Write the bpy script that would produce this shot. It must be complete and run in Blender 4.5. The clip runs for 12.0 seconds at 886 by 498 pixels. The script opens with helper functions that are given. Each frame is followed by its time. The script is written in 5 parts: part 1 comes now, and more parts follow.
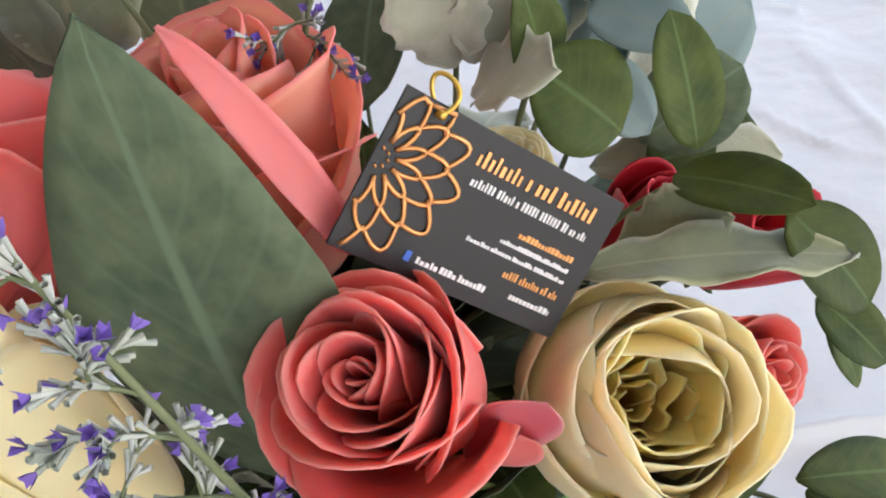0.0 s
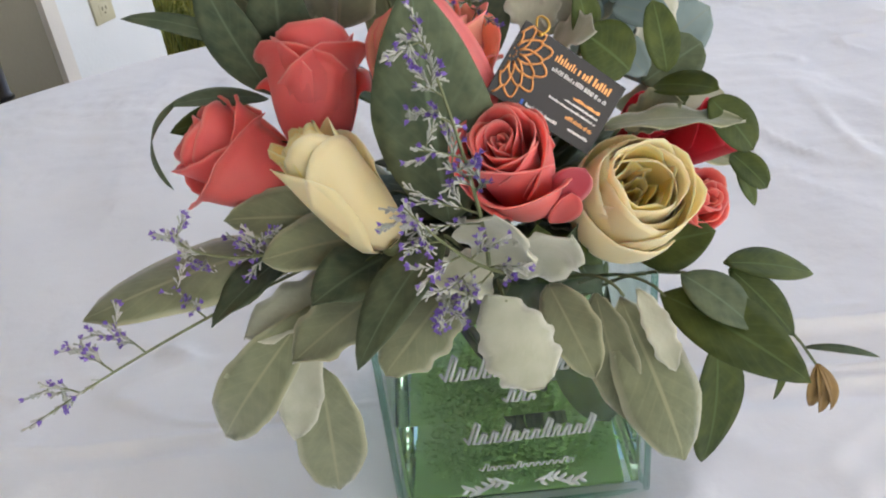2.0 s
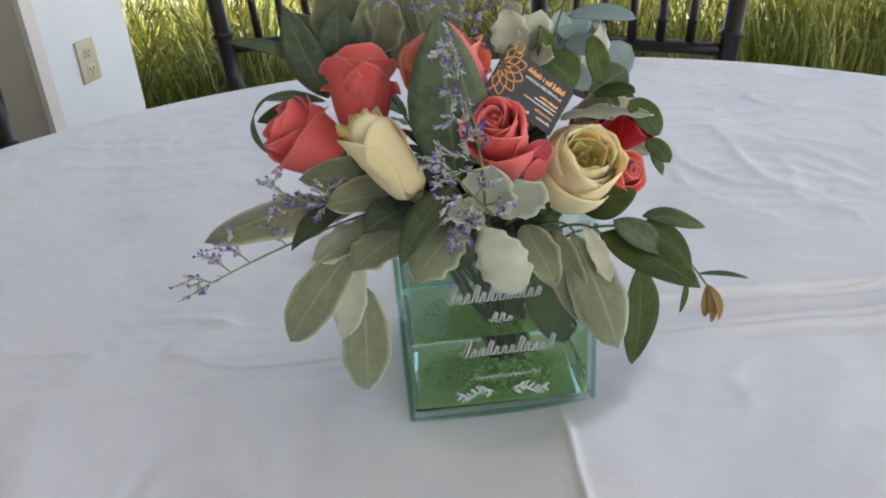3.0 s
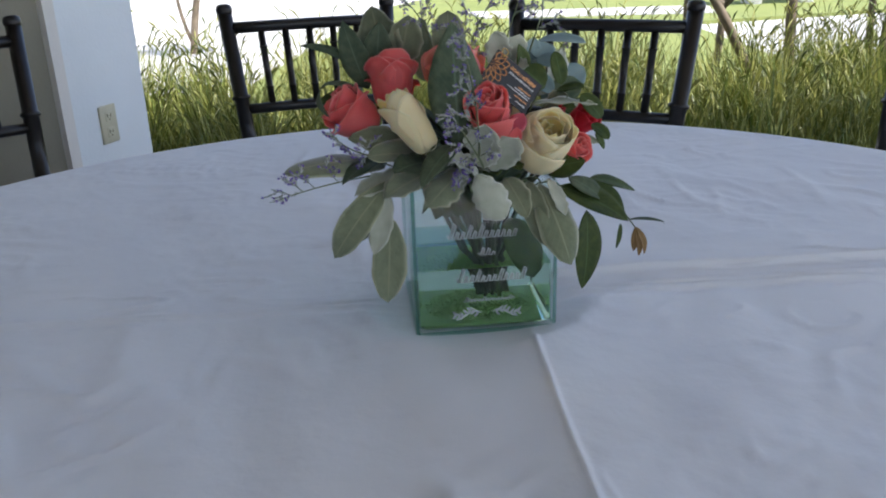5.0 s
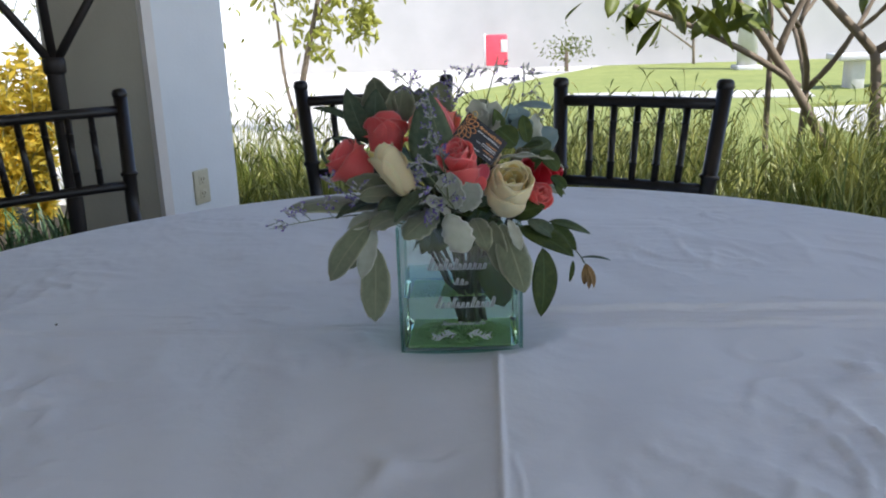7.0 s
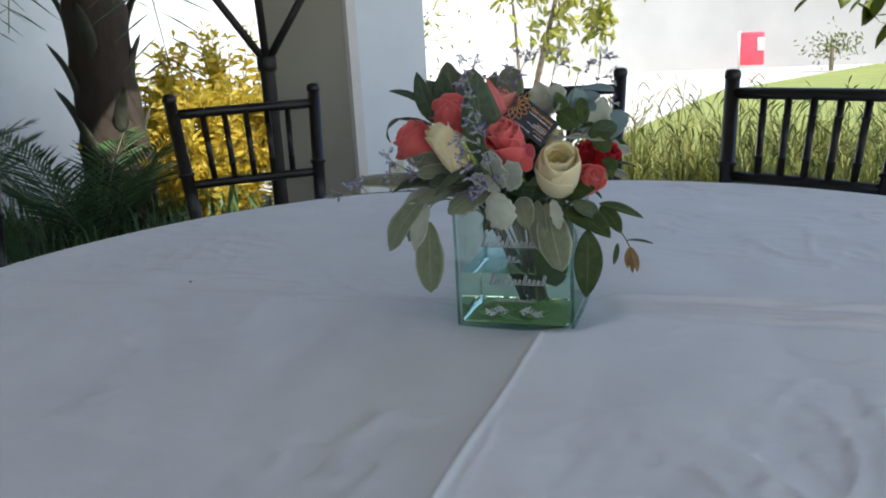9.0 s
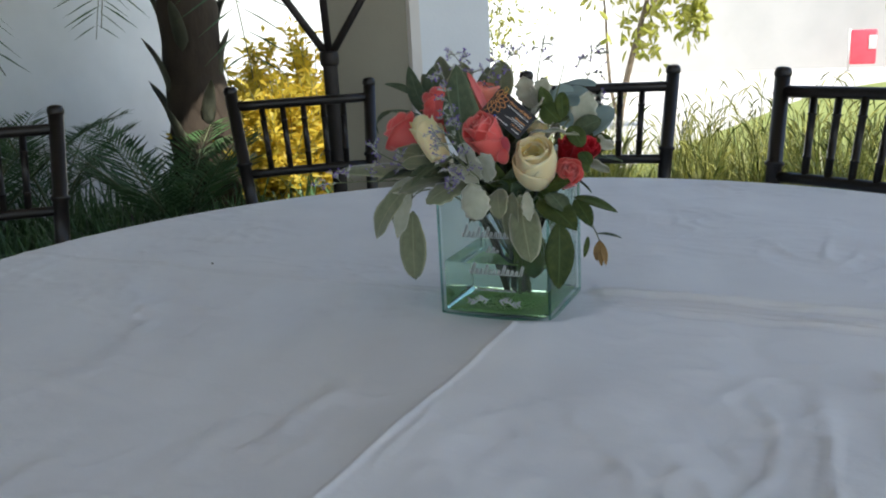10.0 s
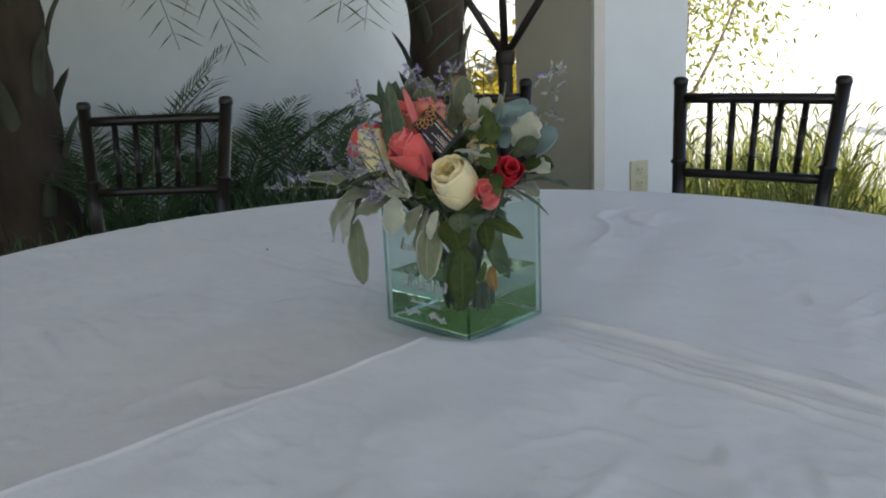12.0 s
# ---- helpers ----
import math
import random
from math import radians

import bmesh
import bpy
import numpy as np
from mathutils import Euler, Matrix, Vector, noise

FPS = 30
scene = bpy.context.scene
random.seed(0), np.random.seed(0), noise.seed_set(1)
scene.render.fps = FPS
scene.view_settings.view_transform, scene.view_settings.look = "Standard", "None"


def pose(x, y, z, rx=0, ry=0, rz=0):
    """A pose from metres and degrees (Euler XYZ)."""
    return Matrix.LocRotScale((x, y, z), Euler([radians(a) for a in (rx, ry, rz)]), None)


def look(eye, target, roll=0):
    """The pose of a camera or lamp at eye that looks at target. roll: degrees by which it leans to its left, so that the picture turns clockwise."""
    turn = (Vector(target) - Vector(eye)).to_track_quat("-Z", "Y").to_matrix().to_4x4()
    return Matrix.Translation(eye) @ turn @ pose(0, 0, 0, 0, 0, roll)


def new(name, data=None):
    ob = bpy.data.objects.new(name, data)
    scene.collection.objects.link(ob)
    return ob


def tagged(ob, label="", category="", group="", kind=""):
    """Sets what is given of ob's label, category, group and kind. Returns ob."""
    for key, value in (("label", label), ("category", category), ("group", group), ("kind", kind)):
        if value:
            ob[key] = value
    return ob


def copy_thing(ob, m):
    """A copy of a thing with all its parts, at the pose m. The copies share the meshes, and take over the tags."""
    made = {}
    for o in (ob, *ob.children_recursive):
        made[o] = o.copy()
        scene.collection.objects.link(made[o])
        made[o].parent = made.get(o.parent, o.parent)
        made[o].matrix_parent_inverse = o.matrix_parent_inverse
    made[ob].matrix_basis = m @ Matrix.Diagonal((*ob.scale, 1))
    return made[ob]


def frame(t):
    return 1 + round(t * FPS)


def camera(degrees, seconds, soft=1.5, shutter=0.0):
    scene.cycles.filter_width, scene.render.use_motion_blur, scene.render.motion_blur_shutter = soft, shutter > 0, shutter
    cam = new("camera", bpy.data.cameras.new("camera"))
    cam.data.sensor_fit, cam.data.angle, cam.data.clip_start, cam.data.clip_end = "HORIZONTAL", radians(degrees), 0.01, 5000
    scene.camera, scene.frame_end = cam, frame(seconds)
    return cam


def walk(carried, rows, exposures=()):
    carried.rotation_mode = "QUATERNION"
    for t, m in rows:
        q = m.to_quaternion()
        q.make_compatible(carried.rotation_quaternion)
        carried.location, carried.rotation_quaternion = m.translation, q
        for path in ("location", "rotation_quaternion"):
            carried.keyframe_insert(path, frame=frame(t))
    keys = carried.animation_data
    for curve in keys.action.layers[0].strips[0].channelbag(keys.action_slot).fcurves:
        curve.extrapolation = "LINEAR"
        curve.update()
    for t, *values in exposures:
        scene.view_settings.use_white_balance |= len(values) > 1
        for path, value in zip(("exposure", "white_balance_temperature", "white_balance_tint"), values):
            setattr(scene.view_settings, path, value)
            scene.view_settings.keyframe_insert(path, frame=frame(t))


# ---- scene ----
cam = camera(55.0, 12.0, soft=2.0)
PATH = [
    (0, (0.021, -0.2, 1.1), (0.012, 1.391, -0.111), -7.4),
    (0.5, (0.02, -0.234, 1.117), (-0.036, 1.358, -0.092), -7.8),
    (1, (0.017, -0.275, 1.131), (-0.053, 1.338, -0.05), -7.7),
    (1.5, (0.008, -0.321, 1.134), (-0.073, 1.325, 0.002), -7.2),
    (2, (-0.008, -0.399, 1.141), (-0.101, 1.288, 0.071), -6.8),
    (2.5, (-0.033, -0.492, 1.15), (-0.068, 1.242, 0.152), -5.4),
    (3, (-0.044, -0.58, 1.167), (-0.006, 1.189, 0.235), -4.4),
    (5, (-0.086, -0.835, 1.139), (0.03, 1.029, 0.424), -1.8),
    (5.5, (-0.084, -0.891, 1.123), (0.029, 0.996, 0.469), -1.7),
    (6, (-0.075, -0.958, 1.14), (0.022, 0.962, 0.587), -1.6),
    (6.5, (-0.046, -0.972, 1.148), (0.035, 0.954, 0.618), -1.6),
    (7, (0.037, -0.993, 1.136), (-0.072, 0.931, 0.602), -1.9),
    (7.5, (0.09, -0.99, 1.115), (-0.252, 0.907, 0.582), -2.9),
    (9.5, (0.328, -0.999, 1.105), (-0.433, 0.782, 0.607), -3.2),
    (10, (0.396, -0.975, 1.099), (-0.48, 0.753, 0.6), -3.2),
    (10.5, (0.463, -0.92, 1.094), (-0.506, 0.757, 0.595), -2.9),
    (11, (0.55, -0.854, 1.092), (-0.531, 0.753, 0.594), -2.6),
    (11.5, (0.625, -0.808, 1.098), (-0.598, 0.695, 0.603), -2.6),
    (12, (0.746, -0.734, 1.109), (-0.669, 0.594, 0.621), -2.6),
]
walk(cam, [(t, look(eye, target, roll)) for t, eye, target, roll in PATH], [(0, 2.10, 7150, 15), (1.0, 2.08, 7150, 15), (2.0, 1.82, 7550, 16), (3.0, 1.55, 7250, 14), (5.0, 0.84, 6100, 14), (6.5, 0.57, 6050, 14), (9.5, 0.66, 6350, 9), (12, 0.72, 6700, 8)])

# ---------- light ----------
SUN_WAY = Vector((0.56, -0.30, 0.77)).normalized()
world = bpy.data.worlds.new("sky")
scene.world = world
world.use_nodes = True
wt = world.node_tree
sky = wt.nodes.new("ShaderNodeTexSky")
sky.sky_type, sky.sun_disc = "NISHITA", False
sky.sun_elevation = math.asin(SUN_WAY.z)
sky.sun_rotation = math.atan2(SUN_WAY.x, SUN_WAY.y)
wt.links.new(sky.outputs[0], wt.nodes["Background"].inputs["Color"])
wt.nodes["Background"].inputs["Strength"].default_value = 0.15
sun = new("sun", bpy.data.lights.new("sun", "SUN"))
sun.data.energy, sun.data.angle, sun.data.color = 5.0, radians(0.6), (1.0, 0.95, 0.87)
sun.matrix_world = look((0, 0, 10), Vector((0, 0, 10)) - SUN_WAY)

# ---------- materials ----------
def mat(name, colour, colour2=None, rough=0.6, metal=0.0, scale=40.0, bump=0.0, bump_scale=None, vary=0.0,
        sheen=0.0, trans=0.0, soft=0.0, edge=None, vein=None, coat=0.0, stretch=(1, 1, 1), spec=0.5, detail=6.0, island=None):
    """Principled surface with two scales of noise, optional light edge and veins along a leaf's own coordinates."""
    m = bpy.data.materials.new(name)
    m.use_nodes = True
    t = m.node_tree
    n, l = t.nodes, t.links
    b = n["Principled BSDF"]
    b.inputs["Roughness"].default_value, b.inputs["Metallic"].default_value = rough, metal
    b.inputs["Specular IOR Level"].default_value = spec
    if sheen:
        b.inputs["Sheen Weight"].default_value = sheen
    if soft:
        b.inputs["Subsurface Weight"].default_value, b.inputs["Subsurface Scale"].default_value = soft, 0.004
        b.inputs["Subsurface Radius"].default_value = (1.0, 0.6, 0.5)
    if coat:
        b.inputs["Coat Weight"].default_value = coat
    co = n.new("ShaderNodeTexCoord")
    mp = n.new("ShaderNodeMapping")
    mp.inputs["Scale"].default_value = stretch
    l.new(co.outputs["Object"], mp.inputs["Vector"])
    fine = n.new("ShaderNodeTexNoise")
    fine.inputs["Scale"].default_value, fine.inputs["Detail"].default_value = scale, detail
    l.new(mp.outputs[0], fine.inputs["Vector"])
    broad = n.new("ShaderNodeTexNoise")
    broad.inputs["Scale"].default_value, broad.inputs["Detail"].default_value = scale * 0.17, 3.0
    l.new(mp.outputs[0], broad.inputs["Vector"])
    add = n.new("ShaderNodeMix")
    add.data_type, add.inputs["Factor"].default_value = "FLOAT", 0.5
    l.new(fine.outputs[0], add.inputs[2])
    l.new(broad.outputs[0], add.inputs[3])
    spread = n.new("ShaderNodeMapRange")
    spread.inputs["From Min"].default_value, spread.inputs["From Max"].default_value = 0.35, 0.65
    l.new(add.outputs[0], spread.inputs["Value"])
    c2 = colour2 or tuple(v * 0.8 for v in colour)
    mix = n.new("ShaderNodeMix")
    mix.data_type = "RGBA"
    mix.inputs["A"].default_value, mix.inputs["B"].default_value = (*c2, 1), (*colour, 1)
    l.new(spread.outputs[0], mix.inputs["Factor"])
    out = mix.outputs["Result"]
    if edge or vein:
        uv = n.new("ShaderNodeUVMap")
        sep = n.new("ShaderNodeSeparateXYZ")
        l.new(uv.outputs[0], sep.inputs[0])
        off = n.new("ShaderNodeMath")
        off.operation, off.inputs[1].default_value = "SUBTRACT", 0.5
        l.new(sep.outputs["Y"], off.inputs[0])
        side = n.new("ShaderNodeMath")
        side.operation = "ABSOLUTE"
        l.new(off.outputs[0], side.inputs[0])
    if vein:
        slant = n.new("ShaderNodeMath")
        slant.operation, slant.inputs[1].default_value = "MULTIPLY_ADD", -0.55
        l.new(side.outputs[0], slant.inputs[0])
        l.new(sep.outputs["X"], slant.inputs[2])
        wave = n.new("ShaderNodeMath")
        wave.operation, wave.inputs[1].default_value = "MULTIPLY", 62.0
        l.new(slant.outputs[0], wave.inputs[0])
        sine = n.new("ShaderNodeMath")
        sine.operation = "SINE"
        l.new(wave.outputs[0], sine.inputs[0])
        thin = n.new("ShaderNodeMapRange")
        thin.inputs["From Min"].default_value, thin.inputs["From Max"].default_value, thin.inputs["To Max"].default_value = 0.7, 1.0, 0.18
        l.new(sine.outputs[0], thin.inputs["Value"])
        rib = n.new("ShaderNodeMapRange")
        rib.inputs["From Min"].default_value, rib.inputs["From Max"].default_value = 0.035, 0.012
        l.new(side.outputs[0], rib.inputs["Value"])
        both = n.new("ShaderNodeMath")
        both.operation = "MAXIMUM"
        l.new(thin.outputs[0], both.inputs[0])
        l.new(rib.outputs[0], both.inputs[1])
        vm = n.new("ShaderNodeMix")
        vm.data_type = "RGBA"
        vm.inputs["B"].default_value = (*vein, 1)
        l.new(both.outputs[0], vm.inputs["Factor"])
        l.new(out, vm.inputs["A"])
        out = vm.outputs["Result"]
    if edge:
        rim = n.new("ShaderNodeMapRange")
        rim.inputs["From Min"].default_value, rim.inputs["From Max"].default_value = 0.40, 0.485
        l.new(side.outputs[0], rim.inputs["Value"])
        em = n.new("ShaderNodeMix")
        em.data_type = "RGBA"
        em.inputs["B"].default_value = (*edge, 1)
        l.new(rim.outputs[0], em.inputs["Factor"])
        l.new(out, em.inputs["A"])
        out = em.outputs["Result"]
    if island:
        geo = n.new("ShaderNodeNewGeometry")
        im = n.new("ShaderNodeMix")
        im.data_type = "RGBA"
        im.inputs["B"].default_value = (*island, 1)
        l.new(geo.outputs["Random Per Island"], im.inputs["Factor"])
        l.new(out, im.inputs["A"])
        out = im.outputs["Result"]
    if vary:
        info = n.new("ShaderNodeObjectInfo")
        hsv = n.new("ShaderNodeHueSaturation")
        val = n.new("ShaderNodeMapRange")
        val.inputs["To Min"].default_value, val.inputs["To Max"].default_value = 1 - vary, 1 + vary
        l.new(info.outputs["Random"], val.inputs["Value"])
        l.new(val.outputs[0], hsv.inputs["Value"])
        l.new(out, hsv.inputs["Color"])
        out = hsv.outputs[0]
    l.new(out, b.inputs["Base Color"])
    if bump:
        bn = n.new("ShaderNodeTexNoise")
        bn.inputs["Scale"].default_value, bn.inputs["Detail"].default_value = bump_scale or scale * 2, 6.0
        l.new(mp.outputs[0], bn.inputs["Vector"])
        bp = n.new("ShaderNodeBump")
        bp.inputs["Strength"].default_value, bp.inputs["Distance"].default_value = bump, 0.2 / (bump_scale or scale * 2)
        l.new(bn.outputs[0], bp.inputs["Height"])
        l.new(bp.outputs[0], b.inputs["Normal"])
    if trans:
        tr = n.new("ShaderNodeBsdfTranslucent")
        ms = n.new("ShaderNodeMixShader")
        ms.inputs[0].default_value = trans
        l.new(out, tr.inputs["Color"])
        l.new(b.outputs[0], ms.inputs[1])
        l.new(tr.outputs[0], ms.inputs[2])
        l.new(ms.outputs[0], n["Material Output"].inputs["Surface"])
    return m


def glassy(name, colour, rough=0.0, ior=1.45):
    m = bpy.data.materials.new(name)
    m.use_nodes = True
    b = m.node_tree.nodes["Principled BSDF"]
    b.inputs["Base Color"].default_value = (*colour, 1)
    b.inputs["Transmission Weight"].default_value = 1.0
    b.inputs["Roughness"].default_value, b.inputs["IOR"].default_value = rough, ior
    return m


def clear_pane(name, colour):
    """Thin clear glass: it lets light straight through and mirrors at a slant."""
    m = bpy.data.materials.new(name)
    m.use_nodes = True
    n, l = m.node_tree.nodes, m.node_tree.links
    tr, gl, mx, fr = n.new("ShaderNodeBsdfTransparent"), n.new("ShaderNodeBsdfGlossy"), n.new("ShaderNodeMixShader"), n.new("ShaderNodeLayerWeight")
    tr.inputs["Color"].default_value, gl.inputs["Roughness"].default_value, fr.inputs["Blend"].default_value = (*colour, 1), 0.02, 0.5
    power, part_ = n.new("ShaderNodeMath"), n.new("ShaderNodeMath")
    power.operation, power.inputs[1].default_value = "POWER", 4.0
    part_.operation, part_.inputs[1].default_value, part_.inputs[2].default_value = "MULTIPLY_ADD", 0.5, 0.035
    l.new(fr.outputs["Facing"], power.inputs[0])
    l.new(power.outputs[0], part_.inputs[0])
    l.new(part_.outputs[0], mx.inputs[0])
    l.new(tr.outputs[0], mx.inputs[1])
    l.new(gl.outputs[0], mx.inputs[2])
    l.new(mx.outputs[0], n["Material Output"].inputs["Surface"])
    return m


CLOTH = mat("white_cloth", (0.82, 0.82, 0.84), (0.76, 0.76, 0.79), 0.85, scale=9, bump=0.28, bump_scale=45, sheen=0.15)
CORAL = mat("coral_petal", (0.98, 0.175, 0.16), (0.97, 0.12, 0.118), 0.55, scale=60, bump=0.15, bump_scale=260, trans=0.25, soft=0.5, edge=(0.98, 0.255, 0.235), vary=0.07, sheen=0.2)
PINKISH = mat("pink_petal", (0.80, 0.20, 0.24), (0.72, 0.12, 0.17), 0.55, scale=60, trans=0.28, edge=(0.80, 0.33, 0.33), sheen=0.2)
CREAM = mat("cream_petal", (1.0, 0.89, 0.57), (1.0, 0.86, 0.49), 0.6, scale=60, bump=0.08, bump_scale=220, trans=0.35, soft=0.3, edge=(1.0, 0.91, 0.63), vary=0.06, sheen=0.2)
YELLOW = mat("yellow_petal", (1.0, 0.84, 0.38), (1.0, 0.80, 0.30), 0.6, scale=70, trans=0.4, soft=0.5, edge=(0.97, 0.90, 0.52), vary=0.05)
PEACH = mat("peach_petal", (0.96, 0.43, 0.31), (0.95, 0.35, 0.25), 0.55, scale=60, bump=0.15, bump_scale=260, trans=0.4, soft=0.4, edge=(0.95, 0.27, 0.25), vary=0.08, sheen=0.2)
ROSEPINK = mat("rose_pink_petal", (0.94, 0.30, 0.30), (0.93, 0.22, 0.23), 0.55, scale=50, bump=0.1, bump_scale=260, trans=0.4, soft=0.4)
CRIMSON = mat("crimson_petal", (0.60, 0.012, 0.03), (0.45, 0.006, 0.015), 0.5, scale=70, trans=0.2, vary=0.1, edge=(0.68, 0.03, 0.06))
EUC = mat("blue_green_leaf", (0.125, 0.155, 0.09), (0.052, 0.082, 0.05), 0.65, spec=0.25, scale=150, bump=0.2, bump_scale=300, trans=0.12, vein=(0.13, 0.18, 0.115), vary=0.18)
GREEN = mat("green_leaf", (0.085, 0.115, 0.026), (0.034, 0.058, 0.016), 0.6, spec=0.25, scale=140, bump=0.2, bump_scale=260, trans=0.15, vein=(0.09, 0.14, 0.05), vary=0.2)
BLUELEAF = mat("pale_blue_leaf", (0.26, 0.35, 0.34), (0.20, 0.29, 0.29), 0.6, scale=80, trans=0.1, vein=(0.25, 0.32, 0.29), vary=0.12)
LAMB = mat("woolly_leaf", (0.19, 0.21, 0.12), (0.115, 0.132, 0.072), 0.9, scale=120, bump=0.5, bump_scale=500, sheen=0.5, edge=(0.33, 0.335, 0.215), vein=(0.23, 0.24, 0.14), vary=0.15)
WHITELEAF = mat("felted_white_leaf", (0.44, 0.45, 0.35), (0.34, 0.36, 0.26), 0.95, scale=120, bump=0.5, bump_scale=500, sheen=0.6, edge=(0.52, 0.53, 0.43), vary=0.1)
STEM = mat("green_stem", (0.16, 0.19, 0.09), (0.11, 0.13, 0.06), 0.6, scale=150)
DARKSTEM = mat("brown_green_stem", (0.085, 0.085, 0.05), (0.05, 0.055, 0.03), 0.6, scale=150)
CALYX = mat("pale_calyx", (0.52, 0.52, 0.50), (0.32, 0.36, 0.29), 0.8, scale=300)
PURPLE = mat("purple_floret", (0.22, 0.13, 0.50), (0.14, 0.08, 0.36), 0.6, scale=300)
POD = mat("brown_pod", (0.26, 0.16, 0.05), (0.18, 0.10, 0.03), 0.6, scale=200)
CARDM = mat("charcoal_card", (0.022, 0.022, 0.024), (0.017, 0.017, 0.019), 0.4, scale=60, spec=0.3)
COPPER = mat("copper_foil", (0.72, 0.34, 0.13), (0.60, 0.26, 0.09), 0.35, metal=0.6, scale=200)
INK = mat("white_ink", (0.78, 0.78, 0.78), rough=0.5, scale=200)
ETCH = mat("white_vinyl", (0.72, 0.75, 0.72), rough=0.6, scale=200, trans=0.3)
GOLD = mat("gold_thread", (0.75, 0.50, 0.12), (0.6, 0.36, 0.07), 0.3, metal=0.8, scale=400)
GLASS = clear_pane("green_tinted_glass", (0.925, 0.975, 0.955))
WATER = glassy("water", (0.80, 0.93, 0.79), ior=1.33)
GEL = mat("lime_green_gel", (0.62, 0.80, 0.36), (0.42, 0.64, 0.18), 0.45, scale=25, trans=0.25, vary=0.1)
CHAIRM = mat("dark_brown_lacquer", (0.014, 0.010, 0.008), (0.008, 0.006, 0.005), 0.36, scale=30, stretch=(1, 1, 0.2), bump=0.15, bump_scale=120, coat=0.08, spec=0.4)
CUSHION = mat("ivory_cushion", (0.62, 0.58, 0.50), rough=0.9, scale=40, bump=0.2)
PLASTER = mat("white_plaster", (0.74, 0.76, 0.76), (0.68, 0.70, 0.70), 0.85, scale=6, bump=0.3, bump_scale=90)
GREYWALL = mat("grey_wall_paint", (0.50, 0.49, 0.47), (0.40, 0.395, 0.38), 0.9, scale=1.2, bump=0.3, bump_scale=40)
# pillar plaster with the shade of its left side put into the colour
SHADESIDE = mat("shade_toned_plaster", (0.36, 0.34, 0.27), (0.32, 0.30, 0.24), 0.85, scale=6, bump=0.3, bump_scale=90)
TRIMM = mat("cream_trim_paint", (0.70, 0.66, 0.60), (0.64, 0.60, 0.54), 0.7, scale=8, bump=0.2, bump_scale=90)
IVORY = mat("ivory_plastic", (0.56, 0.52, 0.36), (0.50, 0.46, 0.32), 0.4, scale=60)
DARKHOLE = mat("dark_slot", (0.12, 0.10, 0.07), rough=0.6)
IRON = mat("black_iron", (0.02, 0.018, 0.017), (0.03, 0.022, 0.018), 0.5, metal=0.4, scale=60, bump=0.2)
TILE = mat("grey_floor", (0.34, 0.33, 0.31), (0.27, 0.26, 0.25), 0.6, scale=5, bump=0.15)
PAVING = mat("pale_paving", (0.62, 0.60, 0.56), (0.52, 0.50, 0.47), 0.8, scale=4, bump=0.2)
LAWN = mat("lawn_grass", (0.26, 0.29, 0.08), (0.18, 0.22, 0.055), 0.9, scale=8, bump=0.9, bump_scale=60)
SOIL = mat("dark_soil", (0.06, 0.05, 0.035), (0.035, 0.03, 0.022), 0.95, scale=14, bump=0.8)
BLADE = mat("grass_blade", (0.15, 0.22, 0.035), (0.022, 0.045, 0.008), 0.42, scale=5, trans=0.32, island=(0.42, 0.41, 0.11))
YBLADE = mat("yellow_shrub_leaf", (0.85, 0.60, 0.06), (0.62, 0.48, 0.05), 0.5, scale=6, trans=0.5, island=(0.50, 0.42, 0.06))
PALMLEAF = mat("palm_leaflet", (0.085, 0.16, 0.06), (0.04, 0.09, 0.035), 0.45, scale=7, trans=0.2, vary=0.2)
TRUNK = mat("palm_bark", (0.075, 0.055, 0.038), (0.03, 0.022, 0.016), 0.95, scale=10, bump=1.0, bump_scale=30, stretch=(1, 1, 0.4))
BOOT = mat("palm_leaf_base", (0.09, 0.092, 0.06), (0.04, 0.042, 0.028), 0.8, scale=14, bump=0.6, stretch=(1, 1, 0.3))
BARK = mat("grey_bark", (0.24, 0.19, 0.13), (0.15, 0.115, 0.08), 0.9, scale=18, bump=0.8)
TREELEAF = mat("broad_tree_leaf", (0.12, 0.19, 0.03), (0.22, 0.23, 0.04), 0.5, scale=5, trans=0.4)
YLEAF = mat("yellow_green_leaf", (0.46, 0.44, 0.07), (0.24, 0.30, 0.045), 0.5, scale=5, trans=0.45, island=(0.50, 0.50, 0.12))
REDP = mat("red_plastic", (0.80, 0.09, 0.12), (0.70, 0.06, 0.09), 0.45, scale=6)
CONCRETE = mat("white_concrete", (0.66, 0.65, 0.63), (0.56, 0.55, 0.53), 0.85, scale=10, bump=0.3)
CEIL = mat("beige_ceiling", (0.62, 0.60, 0.56), (0.57, 0.55, 0.51), 0.9, scale=5, bump=0.1)


